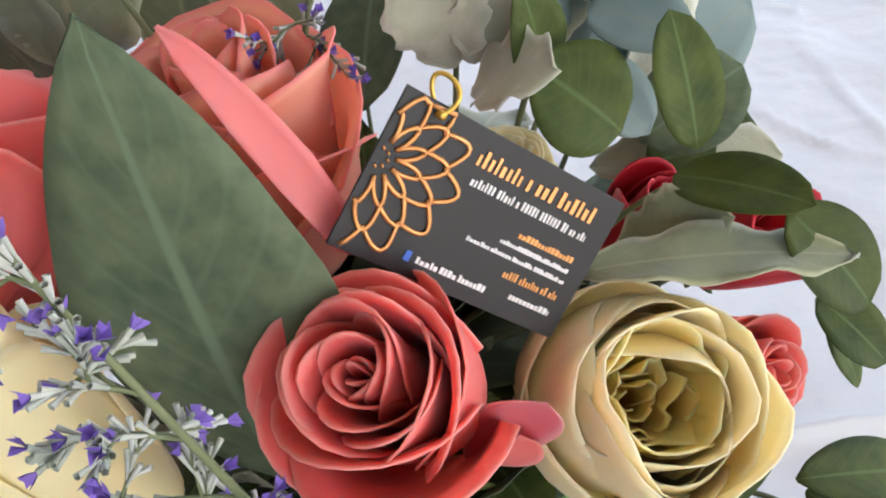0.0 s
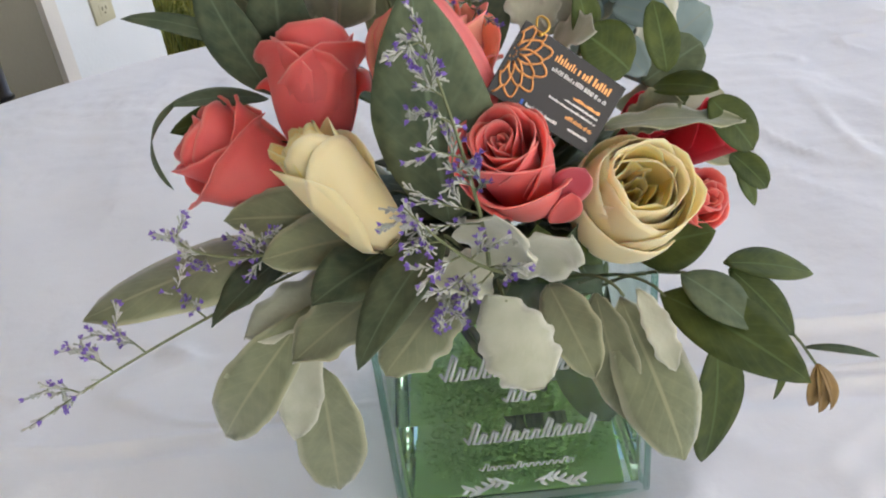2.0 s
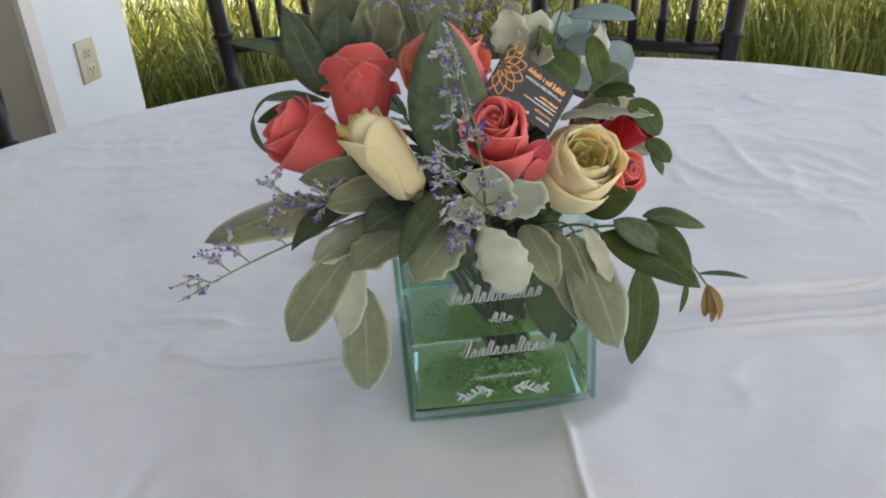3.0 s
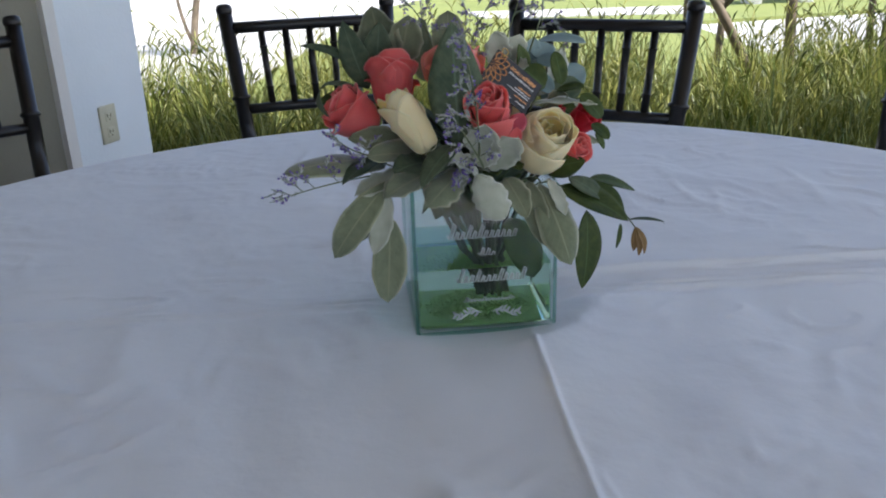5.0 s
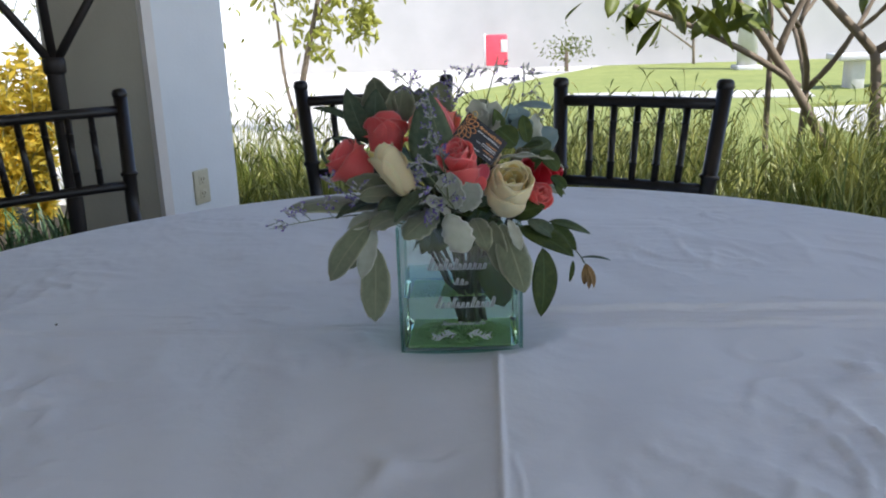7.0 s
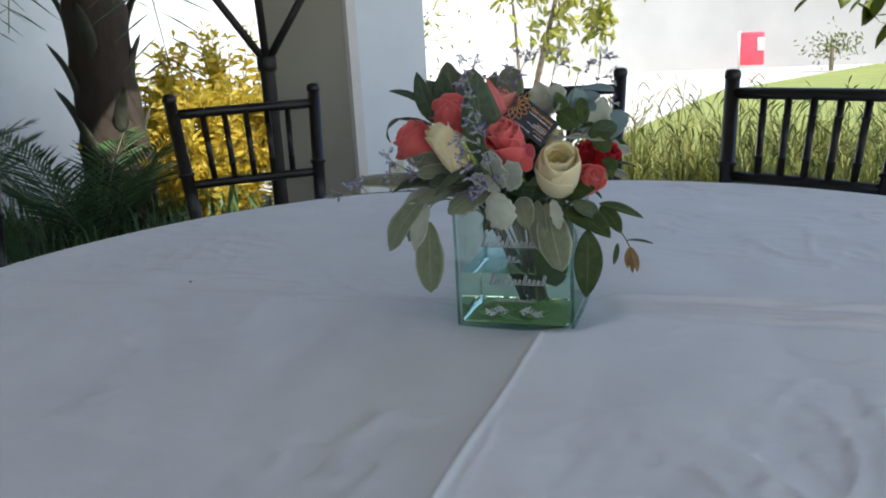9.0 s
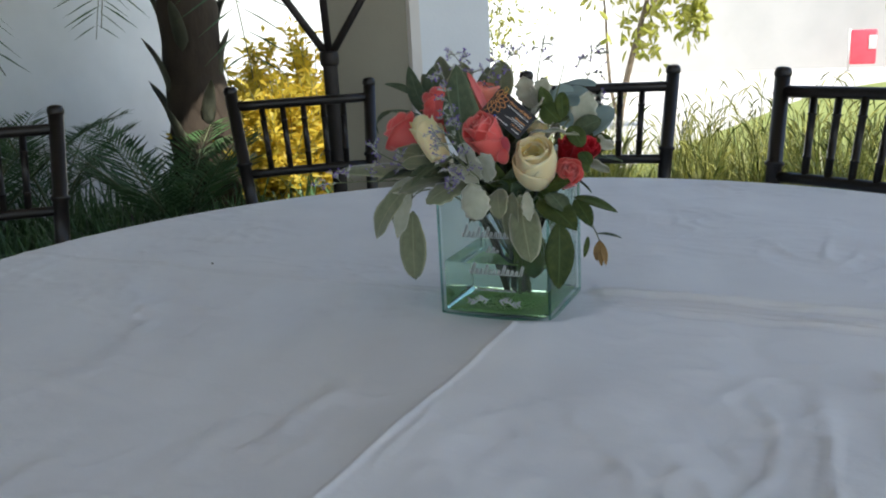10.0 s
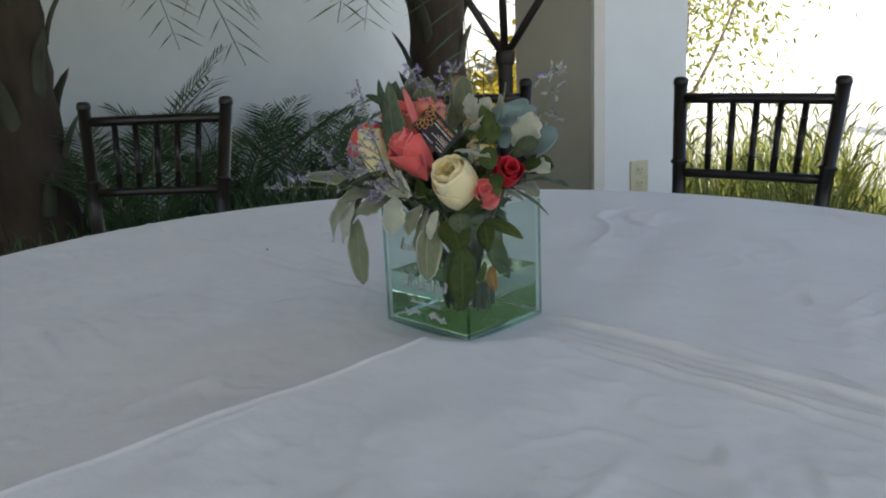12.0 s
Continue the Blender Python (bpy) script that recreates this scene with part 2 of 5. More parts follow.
# ---------- mesh helpers ----------
class Geo:
    """Vertices, faces and leaf coordinates that become one mesh."""

    def __init__(self):
        self.v, self.f, self.uv = [], [], []

    def add(self, verts, faces, uvs=None):
        k = len(self.v)
        self.v += [tuple(p) for p in verts]
        self.uv += list(uvs) if uvs is not None else [(0.5, 0.3)] * len(verts)
        self.f += [tuple(i + k for i in f) for f in faces]
        return self

    def grid(self, rows, uvs=None, closed=False):
        """A sheet from rows of points."""
        n, m = len(rows), len(rows[0])
        faces = [(i * m + j, i * m + (j + 1) % m, (i + 1) * m + (j + 1) % m, (i + 1) * m + j)
                 for i in range(n - 1) for j in range(m if closed else m - 1)]
        flat = [p for r in rows for p in r]
        return self.add(flat, faces, [q for r in uvs for q in r] if uvs else None)

    def tube(self, points, radii, segs=8, cap=True):
        pts = [Vector(p) for p in points]
        if not hasattr(radii, "__len__"):
            radii = [radii] * len(pts)
        rows, side = [], None
        for i, p in enumerate(pts):
            d = (pts[min(i + 1, len(pts) - 1)] - pts[max(i - 1, 0)]).normalized()
            if side is None:
                side = d.orthogonal().normalized()
            side = (side - d * side.dot(d)).normalized()
            up = d.cross(side)
            rows.append([p + (side * math.cos(a) + up * math.sin(a)) * radii[i] for a in (2 * math.pi * k / segs for k in range(segs))])
        k = len(self.v)
        self.grid(rows, closed=True)
        if cap:
            last = k + (len(rows) - 1) * segs
            self.f.append(tuple(range(k, k + segs))[::-1])
            self.f.append(tuple(range(last, last + segs)))
        return self

    def box(self, lo, hi, turn=None, bevel=0.0):
        bm = bmesh.new()
        bmesh.ops.create_cube(bm, size=1.0)
        c = [(a + b) / 2 for a, b in zip(lo, hi)]
        s = [b - a for a, b in zip(lo, hi)]
        for v in bm.verts:
            v.co = Vector((v.co.x * s[0], v.co.y * s[1], v.co.z * s[2]))
        if bevel:
            bmesh.ops.bevel(bm, geom=bm.edges[:], offset=bevel, segments=2, affect="EDGES", profile=0.5)
        m = Matrix.Translation(c) if turn is None else turn @ Matrix.Translation(c)
        self.add([m @ v.co for v in bm.verts], [[v.index for v in f.verts] for f in bm.faces])
        bm.free()
        return self


def mesh_of(name, g, material, smooth=True, origin=(0, 0, 0)):
    me = bpy.data.meshes.new(name)
    o = Vector(origin)
    me.from_pydata([tuple(Vector(p) - o) for p in g.v], [], g.f)
    layer = me.uv_layers.new(name="UVMap")
    idx = np.zeros(len(me.loops), dtype=np.int32)
    me.loops.foreach_get("vertex_index", idx)
    layer.data.foreach_set("uv", np.array(g.uv, dtype=np.float32)[idx].ravel())
    me.polygons.foreach_set("use_smooth", np.full(len(me.polygons), smooth, dtype=bool))
    me.materials.append(material)
    me.update()
    return me


def thing(name, at=(0, 0, 0), label="", category="", group="", kind=""):
    e = new(name)
    e.location = at
    e.empty_display_size = 0.02
    return tagged(e, label, category, group, kind)


def part(name, g, material, parent, label="", smooth=True):
    """One mesh object under a thing or a part; points are in world metres."""
    o, p = Vector((0, 0, 0)), parent
    while p is not None:
        o += p.location
        p = p.parent
    ob = new(name, mesh_of(name, g, material, smooth, o))
    ob.parent = parent
    return tagged(ob, label)


def solid(name, g, material, label="", category="", kind="", smooth=False, group=""):
    return tagged(new(name, mesh_of(name, g, material, smooth)), label, category, group, kind)


def lerp(a, b, t):
    return a + (b - a) * t


def bezier(points, n):
    """A smooth line through control points."""
    ps = [Vector(p) for p in points]
    out = []
    for i in range(n):
        t = i / (n - 1)
        q = ps
        while len(q) > 1:
            q = [q[k].lerp(q[k + 1], t) for k in range(len(q) - 1)]
        out.append(q[0])
    return out


def shell(rows, uvs, thick):
    """A thin closed sheet: two faces and a rim."""
    n, m = len(rows), len(rows[0])
    back = []
    for i in range(n):
        r = []
        for j in range(m):
            du = Vector(rows[min(i + 1, n - 1)][j]) - Vector(rows[max(i - 1, 0)][j])
            dv = Vector(rows[i][min(j + 1, m - 1)]) - Vector(rows[i][max(j - 1, 0)])
            nn = du.cross(dv)
            r.append(Vector(rows[i][j]) - (nn.normalized() * thick if nn.length > 1e-12 else Vector((0, 0, 0))))
        back.append(r)
    g = Geo()
    g.grid(rows, uvs)
    g.grid([r[::-1] for r in back], [r[::-1] for r in uvs])
    k = n * m
    b = lambda i, j: k + i * m + (m - 1 - j)
    a = lambda i, j: i * m + j
    ring = [(0, j) for j in range(m)] + [(i, m - 1) for i in range(1, n)] + [(n - 1, j) for j in range(m - 2, -1, -1)] + [(i, 0) for i in range(n - 2, 0, -1)]
    for q, w in zip(ring, ring[1:] + ring[:1]):
        g.f.append((a(*w), a(*q), b(*q), b(*w)))
    return g


def leaf_geo(base, tip, width, face, bend=0.0, fold=0.0, blunt=1.0, shape=0.75, ruffle=0.0, lobes=0.0, twist=0.0, curl=0.0, seed=0, n=12, m=7, thick=0.0004):
    """A leaf blade from base to tip. face: the way its upper side looks. bend bows it along, fold and curl across; blunt moves the widest place."""
    rnd = random.Random(seed)
    base, tip = Vector(base), Vector(tip)
    d = tip - base
    length = d.length
    d.normalize()
    up = Vector(face)
    up = (up - d * up.dot(d)).normalized()
    side = d.cross(up)
    ph = rnd.uniform(0, 6)
    rows, uvs = [], []
    for i in range(n + 1):
        u = i / n
        w = width / 2 * max(math.sin(math.pi * min(max(u, 0.0), 1.0) ** blunt), 0.0) ** shape + 0.0006 * (1 - u)
        w *= 1 + lobes * math.sin(ph + 30 * u)
        mid = base + d * (length * u) + up * (bend * length * 4 * u * (1 - u))
        ca, sa = math.cos(twist * (u - 0.3)), math.sin(twist * (u - 0.3))
        s2, u2 = side * ca + up * sa, up * ca - side * sa
        r, q = [], []
        for j in range(m):
            v = -1 + 2 * j / (m - 1)
            lift = fold * abs(v) * w + curl * v * v * w + ruffle * width * math.sin(ph + 15 * u + 2 * v) * v * v
            edge = 1 + (ruffle * 0.8 * math.sin(23 * u + ph) if abs(v) > 0.99 else 0)
            r.append(mid + s2 * (v * w * edge) + u2 * lift)
            q.append((u, j / (m - 1)))
        rows.append(r)
        uvs.append(q)
    return shell(rows, uvs, thick)

# ---------- large structure ----------
g = Geo()
g.grid([[(x, y, -0.02) for x in (-400, -40, -8, 8, 40, 400)] for y in (-400, -40, -8, 8, 40, 400)])
solid("ground", g, PAVING, "pale sunlit paved ground around the lawn", "ground", "structure")
solid("floor", Geo().box((-6.0, -8.0, -0.10), (7.0, 2.25, 0.0)), TILE, "grey porch floor under the table", "floor", "structure")


def patch(points, z, lo):
    """A flat slab over a plan outline."""
    gg = Geo()
    k = len(points)
    gg.add([(x, y, z) for x, y in points] + [(x, y, lo) for x, y in points],
           [tuple(range(k))] + [(i + k, (i + 1) % k + k, (i + 1) % k, i) for i in range(k)])
    return gg


solid("flower_bed", patch([(-4.3, 2.25), (8, 2.25), (8, 4.3), (-4.3, 4.3)], 0.01, -0.1), SOIL, "dark planting soil beside the porch", "soil", "structure")
solid("lawn", patch([(-1.35, 4.3), (3.1, 4.3), (3.3, 8.8), (9, 9.9), (12, 16.6), (2.4, 16.6), (-0.2, 11.6)], 0.02, -0.1), LAWN, "sunlit mown green lawn behind the grass border", "lawn", "structure")
solid("garden_path", patch([(1.2, 9.9), (4.0, 9.6), (4.2, 10.5), (1.0, 10.8)], 0.03, -0.1), PAVING, "pale paved path across the lawn", "path", "structure")
solid("wall_far", Geo().box((-30, 17.2, -0.06), (30, 17.5, 2.6)), GREYWALL, "long grey-white garden wall behind the lawn", "wall", "structure")
solid("wall_side", Geo().box((-4.9, -8, -0.06), (-4.6, 17.2, 3.6)), PLASTER, "white rendered wall behind the palms", "wall", "structure")
# unseen; edges set to shade the table, corner box added to shade palms
solid("ceiling", Geo().box((-1.7, -4.4, 2.95), (4.5, 1.8, 3.15)).box((-4.6, -4.4, 2.951), (-1.7, 1.8, 3.149)).box((-4.6, 1.8, 2.952), (-1.52, 3.75, 3.148)), CEIL, "unseen plain beige porch ceiling, extended to shade palms and side wall", "ceiling", "structure")

# added out of view to block light from the back left
solid("wall_back", Geo().box((-4.6, -4.4, 0.0), (-1.0, -4.2, 2.948)), TRIMM, "unseen cream wall behind the camera, added to cut fill light", "wall", "structure")

# pillar: white face with an outlet, cream corner strip, side with shade painted olive
PM, PR, PL = Vector((-1.000, 1.650, 0)), Vector((-0.865, 1.985, 0)), Vector((-1.295, 1.575, 0))


def prism(points, z0, z1):
    gg = Geo()
    k = len(points)
    gg.add([(p[0], p[1], z0) for p in points] + [(p[0], p[1], z1) for p in points],
           [tuple(range(k))[::-1], tuple(range(k, 2 * k))] + [(i, (i + 1) % k, (i + 1) % k + k, i + k) for i in range(k)])
    return gg


e1, e2 = (PR - PM).normalized(), (PL - PM).normalized()
pillar = thing("pillar", (PM.x, PM.y, 0), "white plastered porch pillar, shade of one side painted olive", "pillar", kind="structure")
part("white_side", prism([PM + e1 * 0.02, PR, PR + Vector((-0.2, 0.1, 0)), PM + Vector((-0.12, 0.2, 0)), PM + e1 * 0.02 + Vector((-0.02, 0.02, 0))], 0, 2.95), PLASTER, pillar, smooth=False)
part("corner_strip", prism([PM + e2 * 0.022, PM - Vector((0.004, 0.012, 0)), PM + e1 * 0.03, PM + Vector((-0.05, 0.06, 0))], 0, 2.95), TRIMM, pillar, "narrow cream corner strip", smooth=False)
# darker olive tone stands in for shade on this side
part("olive_side", prism([PL, PM + e2 * 0.02, PM + Vector((-0.1, 0.19, 0)), PL + Vector((-0.05, 0.3, 0))], 0, 2.95), SHADESIDE, pillar, "side with its shade painted in olive beige", smooth=False)

# outlet plate on the pillar's white face
yaw = math.atan2(e1.y, e1.x)
face_m = Matrix.Translation(PM + e1 * 0.168) @ Matrix.Rotation(yaw, 4, "Z")
outlet = thing("wall_outlet", PM + e1 * 0.168 + Vector((0, 0, 0.595)), "ivory plastic double wall outlet on the pillar", "outlet")
part("cover_plate", Geo().box((-0.036, -0.007, 0.537), (0.036, 0.003, 0.652), face_m, 0.002), IVORY, outlet)
for dz in (0.024, -0.024):
    sock = part("socket", Geo().box((-0.017, -0.0095, 0.595 + dz - 0.016), (0.017, -0.004, 0.595 + dz + 0.016), face_m, 0.003), IVORY, outlet)
    part("slots", Geo().box((-0.008, -0.0102, 0.593 + dz), (-0.005, -0.009, 0.602 + dz), face_m).box((0.005, -0.0102, 0.593 + dz), (0.008, -0.009, 0.602 + dz), face_m)
         .box((-0.002, -0.0102, 0.584 + dz), (0.002, -0.009, 0.588 + dz), face_m), DARKHOLE, sock, "dark contact slots", False)

# ---------- table and cloth ----------
TZ, TR_ = 0.75, 0.95
CX, CY = 0.0, -0.03
table = thing("round_table", (CX, CY, 0), "round banquet table hidden under a white cloth", "table")
g = Geo().tube([(CX, CY, 0.70), (CX, CY, 0.742)], 0.93, 64)
part("tabletop", g, CHAIRM, table, smooth=False)
for a in (45, 135, 225, 315):
    x, y = CX + 0.55 * math.cos(radians(a)), CY + 0.55 * math.sin(radians(a))
    part("leg", Geo().tube([(x, y, 0.0), (x, y, 0.71)], 0.02, 10), IRON, table)


def steps(lo, hi, coarse, fine, marks, near):
    out, x = [], lo
    while x < hi:
        out.append(x)
        x += fine if any(abs(x - m) < near for m in marks) else coarse
    return out + [hi]


def cloth_height(x, y):
    h = 0.0
    r = math.hypot(x, y)
    # pressed fold towards the front: a sharp ridge between two sloping panels
    front = 1.0 if y < -0.02 else math.exp(-((y + 0.02) / 0.02) ** 2)
    fx = x - 0.045 - 0.005 * noise.noise((0, y * 3, 1))
    h += (0.0016 * math.exp(-(fx / 0.0032) ** 2) + 0.0055 * math.exp(-abs(fx) / 0.05) + 0.010 * math.exp(-abs(fx) / 0.22)) * front
    # fold across the table
    ya = 0.008 + 0.014 * noise.noise((x * 2.2, 3, 0))
    h += 0.0020 * math.exp(-((y - ya) / 0.004) ** 2) + 0.0045 * math.exp(-abs(y - ya) / 0.05)
    h -= 0.0013 * math.exp(-((y - ya + 0.013) / 0.006) ** 2)
    if x > 0.05:
        k = min(1, (x - 0.05) / 0.05)
        yb = 0.066 + 0.012 * noise.noise((x * 2.0, 9, 0))
        yc = 0.024 + 0.010 * noise.noise((x * 2.4, 17, 0))
        yd = 0.046 + 0.012 * noise.noise((x * 3.1, 23, 0))
        h += (0.0070 * math.exp(-abs(y - yb) / 0.0045) + 0.0050 * math.exp(-abs(y - yc) / 0.0040) + 0.0014 * math.exp(-((y - yd) / 0.006) ** 2)) * k
        h += 0.0035 * math.exp(-max(0, y - yb) / 0.05) * (1 if y > yb else math.exp((y - yb) / 0.006)) * k
    # soft wrinkles, and short sharp creases
    h += 0.0040 * noise.noise((x * 4.5, y * 4.5, 2)) + 0.0030 * noise.noise((x * 12 + y * 4, y * 9, 5)) + 0.0012 * noise.noise((x * 24 - y * 9, y * 19, 6))
    for fx_, fy, sk, z_, amp in ((16, 6, 5, 11, 0.0075), (7, 17, -6, 31, 0.0075), (13, 12, 12, 51, 0.0065), (26, 20, 9, 71, 0.0050)):
        c = noise.noise((x * fx_ + y * sk + 1.2 * noise.noise((x * 4, y * 4, 7 + z_)), y * fy - x * sk * 0.5, z_))
        h += amp * max(0, 1 - abs(c) * 8) ** 1.5 * max(0, noise.noise((x * 4, y * 4, z_ + 10)) + 0.05) * min(1, abs(x - 0.04) / 0.08)
    k = max(0.0, 1 - (r / 0.12) ** 4)
    return h * (1 - k) if r < 0.12 else h


xs = steps(-0.96, 0.96, 0.0065, 0.002, (0.045,), 0.022)
ys = steps(-0.99, 0.93, 0.0065, 0.0025, (0.008, 0.045, 0.070), 0.03)
g = Geo()
idx = {}
for i, x in enumerate(xs):
    for j, y in enumerate(ys):
        dx, dy = x - CX, y - CY
        r = math.hypot(dx, dy)
        k = min(1.0, TR_ / max(r, 1e-6))
        if r < TR_ + 0.02:
            px, py = CX + dx * k, CY + dy * k
            fade = min(1, max(0, (TR_ - math.hypot(px - CX, py - CY)) / 0.02))
            idx[i, j] = len(g.v)
            g.v.append((px, py, TZ + 0.0015 + cloth_height(px, py) * fade))
            g.uv.append((0.5, 0.3))
for i in range(len(xs) - 1):
    for j in range(len(ys) - 1):
        c = [idx.get(q) for q in ((i, j), (i + 1, j), (i + 1, j + 1), (i, j + 1))]
        if None not in c:
            g.f.append(tuple(c))
rows = []
for k, (dr, dz) in enumerate(((-0.012, 0.0), (0.0, 0.0), (0.006, -0.004), (0.010, -0.014), (0.013, -0.06), (0.02, -0.16), (0.03, -0.28), (0.04, -0.40), (0.05, -0.55))):
    row = []
    for s in range(360):
        a = 2 * math.pi * s / 360
        amp = 0.05 * max(0, (k - 3) / 5)
        rr = TR_ + dr + amp * math.sin(a * 22 + 2 * noise.noise((math.cos(a) * 2, math.sin(a) * 2, 3)))
        row.append((CX + rr * math.cos(a), CY + rr * math.sin(a), TZ + 0.0008 + dz))
    rows.append(row)
g.grid(rows, closed=True)
solid("tablecloth", g, CLOTH, "creased white cotton tablecloth over the round table", "tablecloth", smooth=True)
for n_, (x, y) in enumerate(((0.393, 0.121), (-0.54, 0.045))):
    solid("crumb", Geo().tube([(x, y, TZ + 0.001), (x, y, TZ + 0.003), (x + 0.0006, y, TZ + 0.0042)], [0.0022, 0.0022, 0.001], 6), DARKSTEM, "tiny dark crumb on the tablecloth", "crumb")

# ---------- chairs ----------
def build_chair():
    ch = thing("banquet_chair", (0, 0, 0), "dark brown lacquered bamboo-style banquet chair with spindle back", "chair", "chairs round the table")

    def knots(pts, r, at):
        """Radii along a straight post with raised rings."""
        a, b = Vector(pts[0]), Vector(pts[1])
        ps, rs = [], []
        for t in sorted({0.0, 1.0, *[min(1, max(0, q + d)) for q in at for d in (-0.012, -0.006, 0.006, 0.012)]}):
            ps.append(a.lerp(b, t))
            rs.append(r * (1.28 if any(abs(t - q) < 0.008 for q in at) else 1.0))
        return ps, rs

    for s in (-1, 1):
        foot, seat, top = (s * 0.185, 0.0, 0.0), (s * 0.155, -0.080, 0.45), (s * 0.195, 0.03, 0.955)
        gg = Geo().tube(*knots((foot, seat), 0.0175, (0.3, 0.7)), 10)
        gg.tube(*knots((seat, top), 0.0175, (0.32, 0.62)), 10)
        part("back_post", gg, CHAIRM, ch)
        t = Vector(top)
        part("finial", Geo().tube([t - Vector((0, 0, 0.004)), t + Vector((0, 0.0005, 0.004)), t + Vector((0, 0.0012, 0.010)), t + Vector((0, 0.002, 0.018)), t + Vector((0, 0.0025, 0.021))], [0.0165, 0.0195, 0.0195, 0.017, 0.011], 10), CHAIRM, ch)
        part("front_leg", Geo().tube(*knots(((s * 0.20, -0.42, 0.0), (s * 0.195, -0.40, 0.44)), 0.0165, (0.3, 0.7, 0.9)), 10), CHAIRM, ch)
        part("side_stretcher", Geo().tube([(s * 0.183, -0.02, 0.2), (s * 0.198, -0.41, 0.2)], 0.010, 8), CHAIRM, ch)
    back = lambda z: -0.080 + 0.110 * (z - 0.45) / 0.505
    wide = lambda z: 0.155 + 0.040 * (z - 0.45) / 0.505
    for z, r in ((0.922, 0.0135), (0.735, 0.0125), (0.565, 0.0115)):
        part("back_rail", Geo().tube([(-wide(z) + 0.0, back(z), z), (-0.09, back(z) + 0.008, z), (0, back(z) + 0.010, z), (0.09, back(z) + 0.008, z), (wide(z), back(z), z)], r, 8), CHAIRM, ch)
    for k in range(5):
        x = (k - 2) * 0.058
        part("spindle", Geo().tube(*knots(((x * 0.92, back(0.735) + 0.008, 0.735), (x, back(0.922) + 0.008, 0.922)), 0.0085, (0.25, 0.75)), 7), CHAIRM, ch)
    part("seat_frame", Geo().box((-0.205, -0.43, 0.435), (0.205, -0.06, 0.462), None, 0.008), CHAIRM, ch)
    part("cushion", Geo().box((-0.190, -0.42, 0.462), (0.190, -0.105, 0.50), None, 0.014), CUSHION, ch, "ivory fabric seat cushion")
    part("front_stretcher", Geo().tube([(-0.2, -0.415, 0.23), (0.2, -0.415, 0.23)], 0.010, 8), CHAIRM, ch)
    part("back_stretcher", Geo().tube([(-0.18, -0.02, 0.26), (0.18, -0.02, 0.26)], 0.010, 8), CHAIRM, ch)
    return ch


def chair_pose(left, right):
    """Pose from the plan places of the two post tops, as seen from the table's middle."""
    l, r = Vector((*left, 0)), Vector((*right, 0))
    d = (r - l).normalized()
    out = Vector((-d.y, d.x, 0))
    c = (l + r) / 2 - out * 0.03
    return pose(c.x, c.y, 0, 0, 0, math.degrees(math.atan2(d.y, d.x)))


SEATS = [((-0.453, 1.264), (-0.071, 1.345)), ((0.216, 1.123), (0.566, 0.941)), ((-1.195, 0.917), (-0.903, 1.170)), ((-1.600, 0.165), (-1.318, 0.433)), ((0.998, 0.897), (1.205, 0.570))]
first = build_chair()
for n_, (l_, r_) in enumerate(SEATS):
    if n_ == 0:
        first.matrix_basis = chair_pose(l_, r_)
    else:
        copy_thing(first, chair_pose(l_, r_))

# ---------- vase ----------
S2, VH = 0.0715, 0.155


def squircle(s, z, r=0.0045, n=5):
    out = []
    for cx, cy, a0 in ((s - r, s - r, 0), (-s + r, s - r, 90), (-s + r, -s + r, 180), (s - r, -s + r, 270)):
        for k in range(n + 1):
            a = radians(a0 + 90 * k / n)
            out.append((cx + r * math.cos(a), cy + r * math.sin(a), z))
    return out


z0 = TZ + 0.002
vase = thing("glass_vase", (0, 0, z0), "square clear green-tinted glass vase with white lettering bars", "vase")
g = Geo()
rows = [squircle(S2 - 0.002, z0), squircle(S2 - 0.0006, z0 + 0.0006), squircle(S2, z0 + 0.0025), squircle(S2, z0 + VH - 0.003), squircle(S2 - 0.0012, z0 + VH),
        squircle(S2 - 0.0035, z0 + VH), squircle(S2 - 0.0048, z0 + VH - 0.003, 0.003), squircle(S2 - 0.0048, z0 + 0.009, 0.003), squircle(S2 - 0.009, z0 + 0.005, 0.003)]
g.grid(rows, closed=True)
n24 = len(rows[0])
g.f.append(tuple(range(n24))[::-1])
g.f.append(tuple(range(8 * n24, 9 * n24)))
part("glass_body", g, GLASS, vase).visible_shadow = False
EDGE = clear_pane("thick_green_glass", (0.66, 0.83, 0.78))
for sx in (-1, 1):
    for sy in (-1, 1):
        part("corner_edge", Geo().tube([(sx * (S2 - 0.0024), sy * (S2 - 0.0024), z0 + 0.004), (sx * (S2 - 0.0024), sy * (S2 - 0.0024), z0 + VH - 0.002)], 0.0018, 8), EDGE, vase, "thicker green glass corner").visible_shadow = False
for a_, b_ in (((-1, -1), (1, -1)), ((1, -1), (1, 1)), ((1, 1), (-1, 1)), ((-1, 1), (-1, -1))):
    part("base_edge", Geo().tube([(a_[0] * (S2 - 0.003), a_[1] * (S2 - 0.003), z0 + 0.003), (b_[0] * (S2 - 0.003), b_[1] * (S2 - 0.003), z0 + 0.003)], 0.0021, 8), EDGE, vase, "thicker green glass foot").visible_shadow = False
wz = 0.822
g = Geo()
wr = [squircle(S2 - 0.0095, z0 + 0.0055, 0.003), squircle(S2 - 0.0053, z0 + 0.0095, 0.003), squircle(S2 - 0.0053, wz, 0.003)]
g.grid(wr, closed=True)
g.f.append(tuple(range(n24))[::-1])
g.f.append(tuple(range(2 * n24, 3 * n24)))
water = solid("vase_water", g, WATER, "clear water half filling the glass vase", "water", smooth=False)
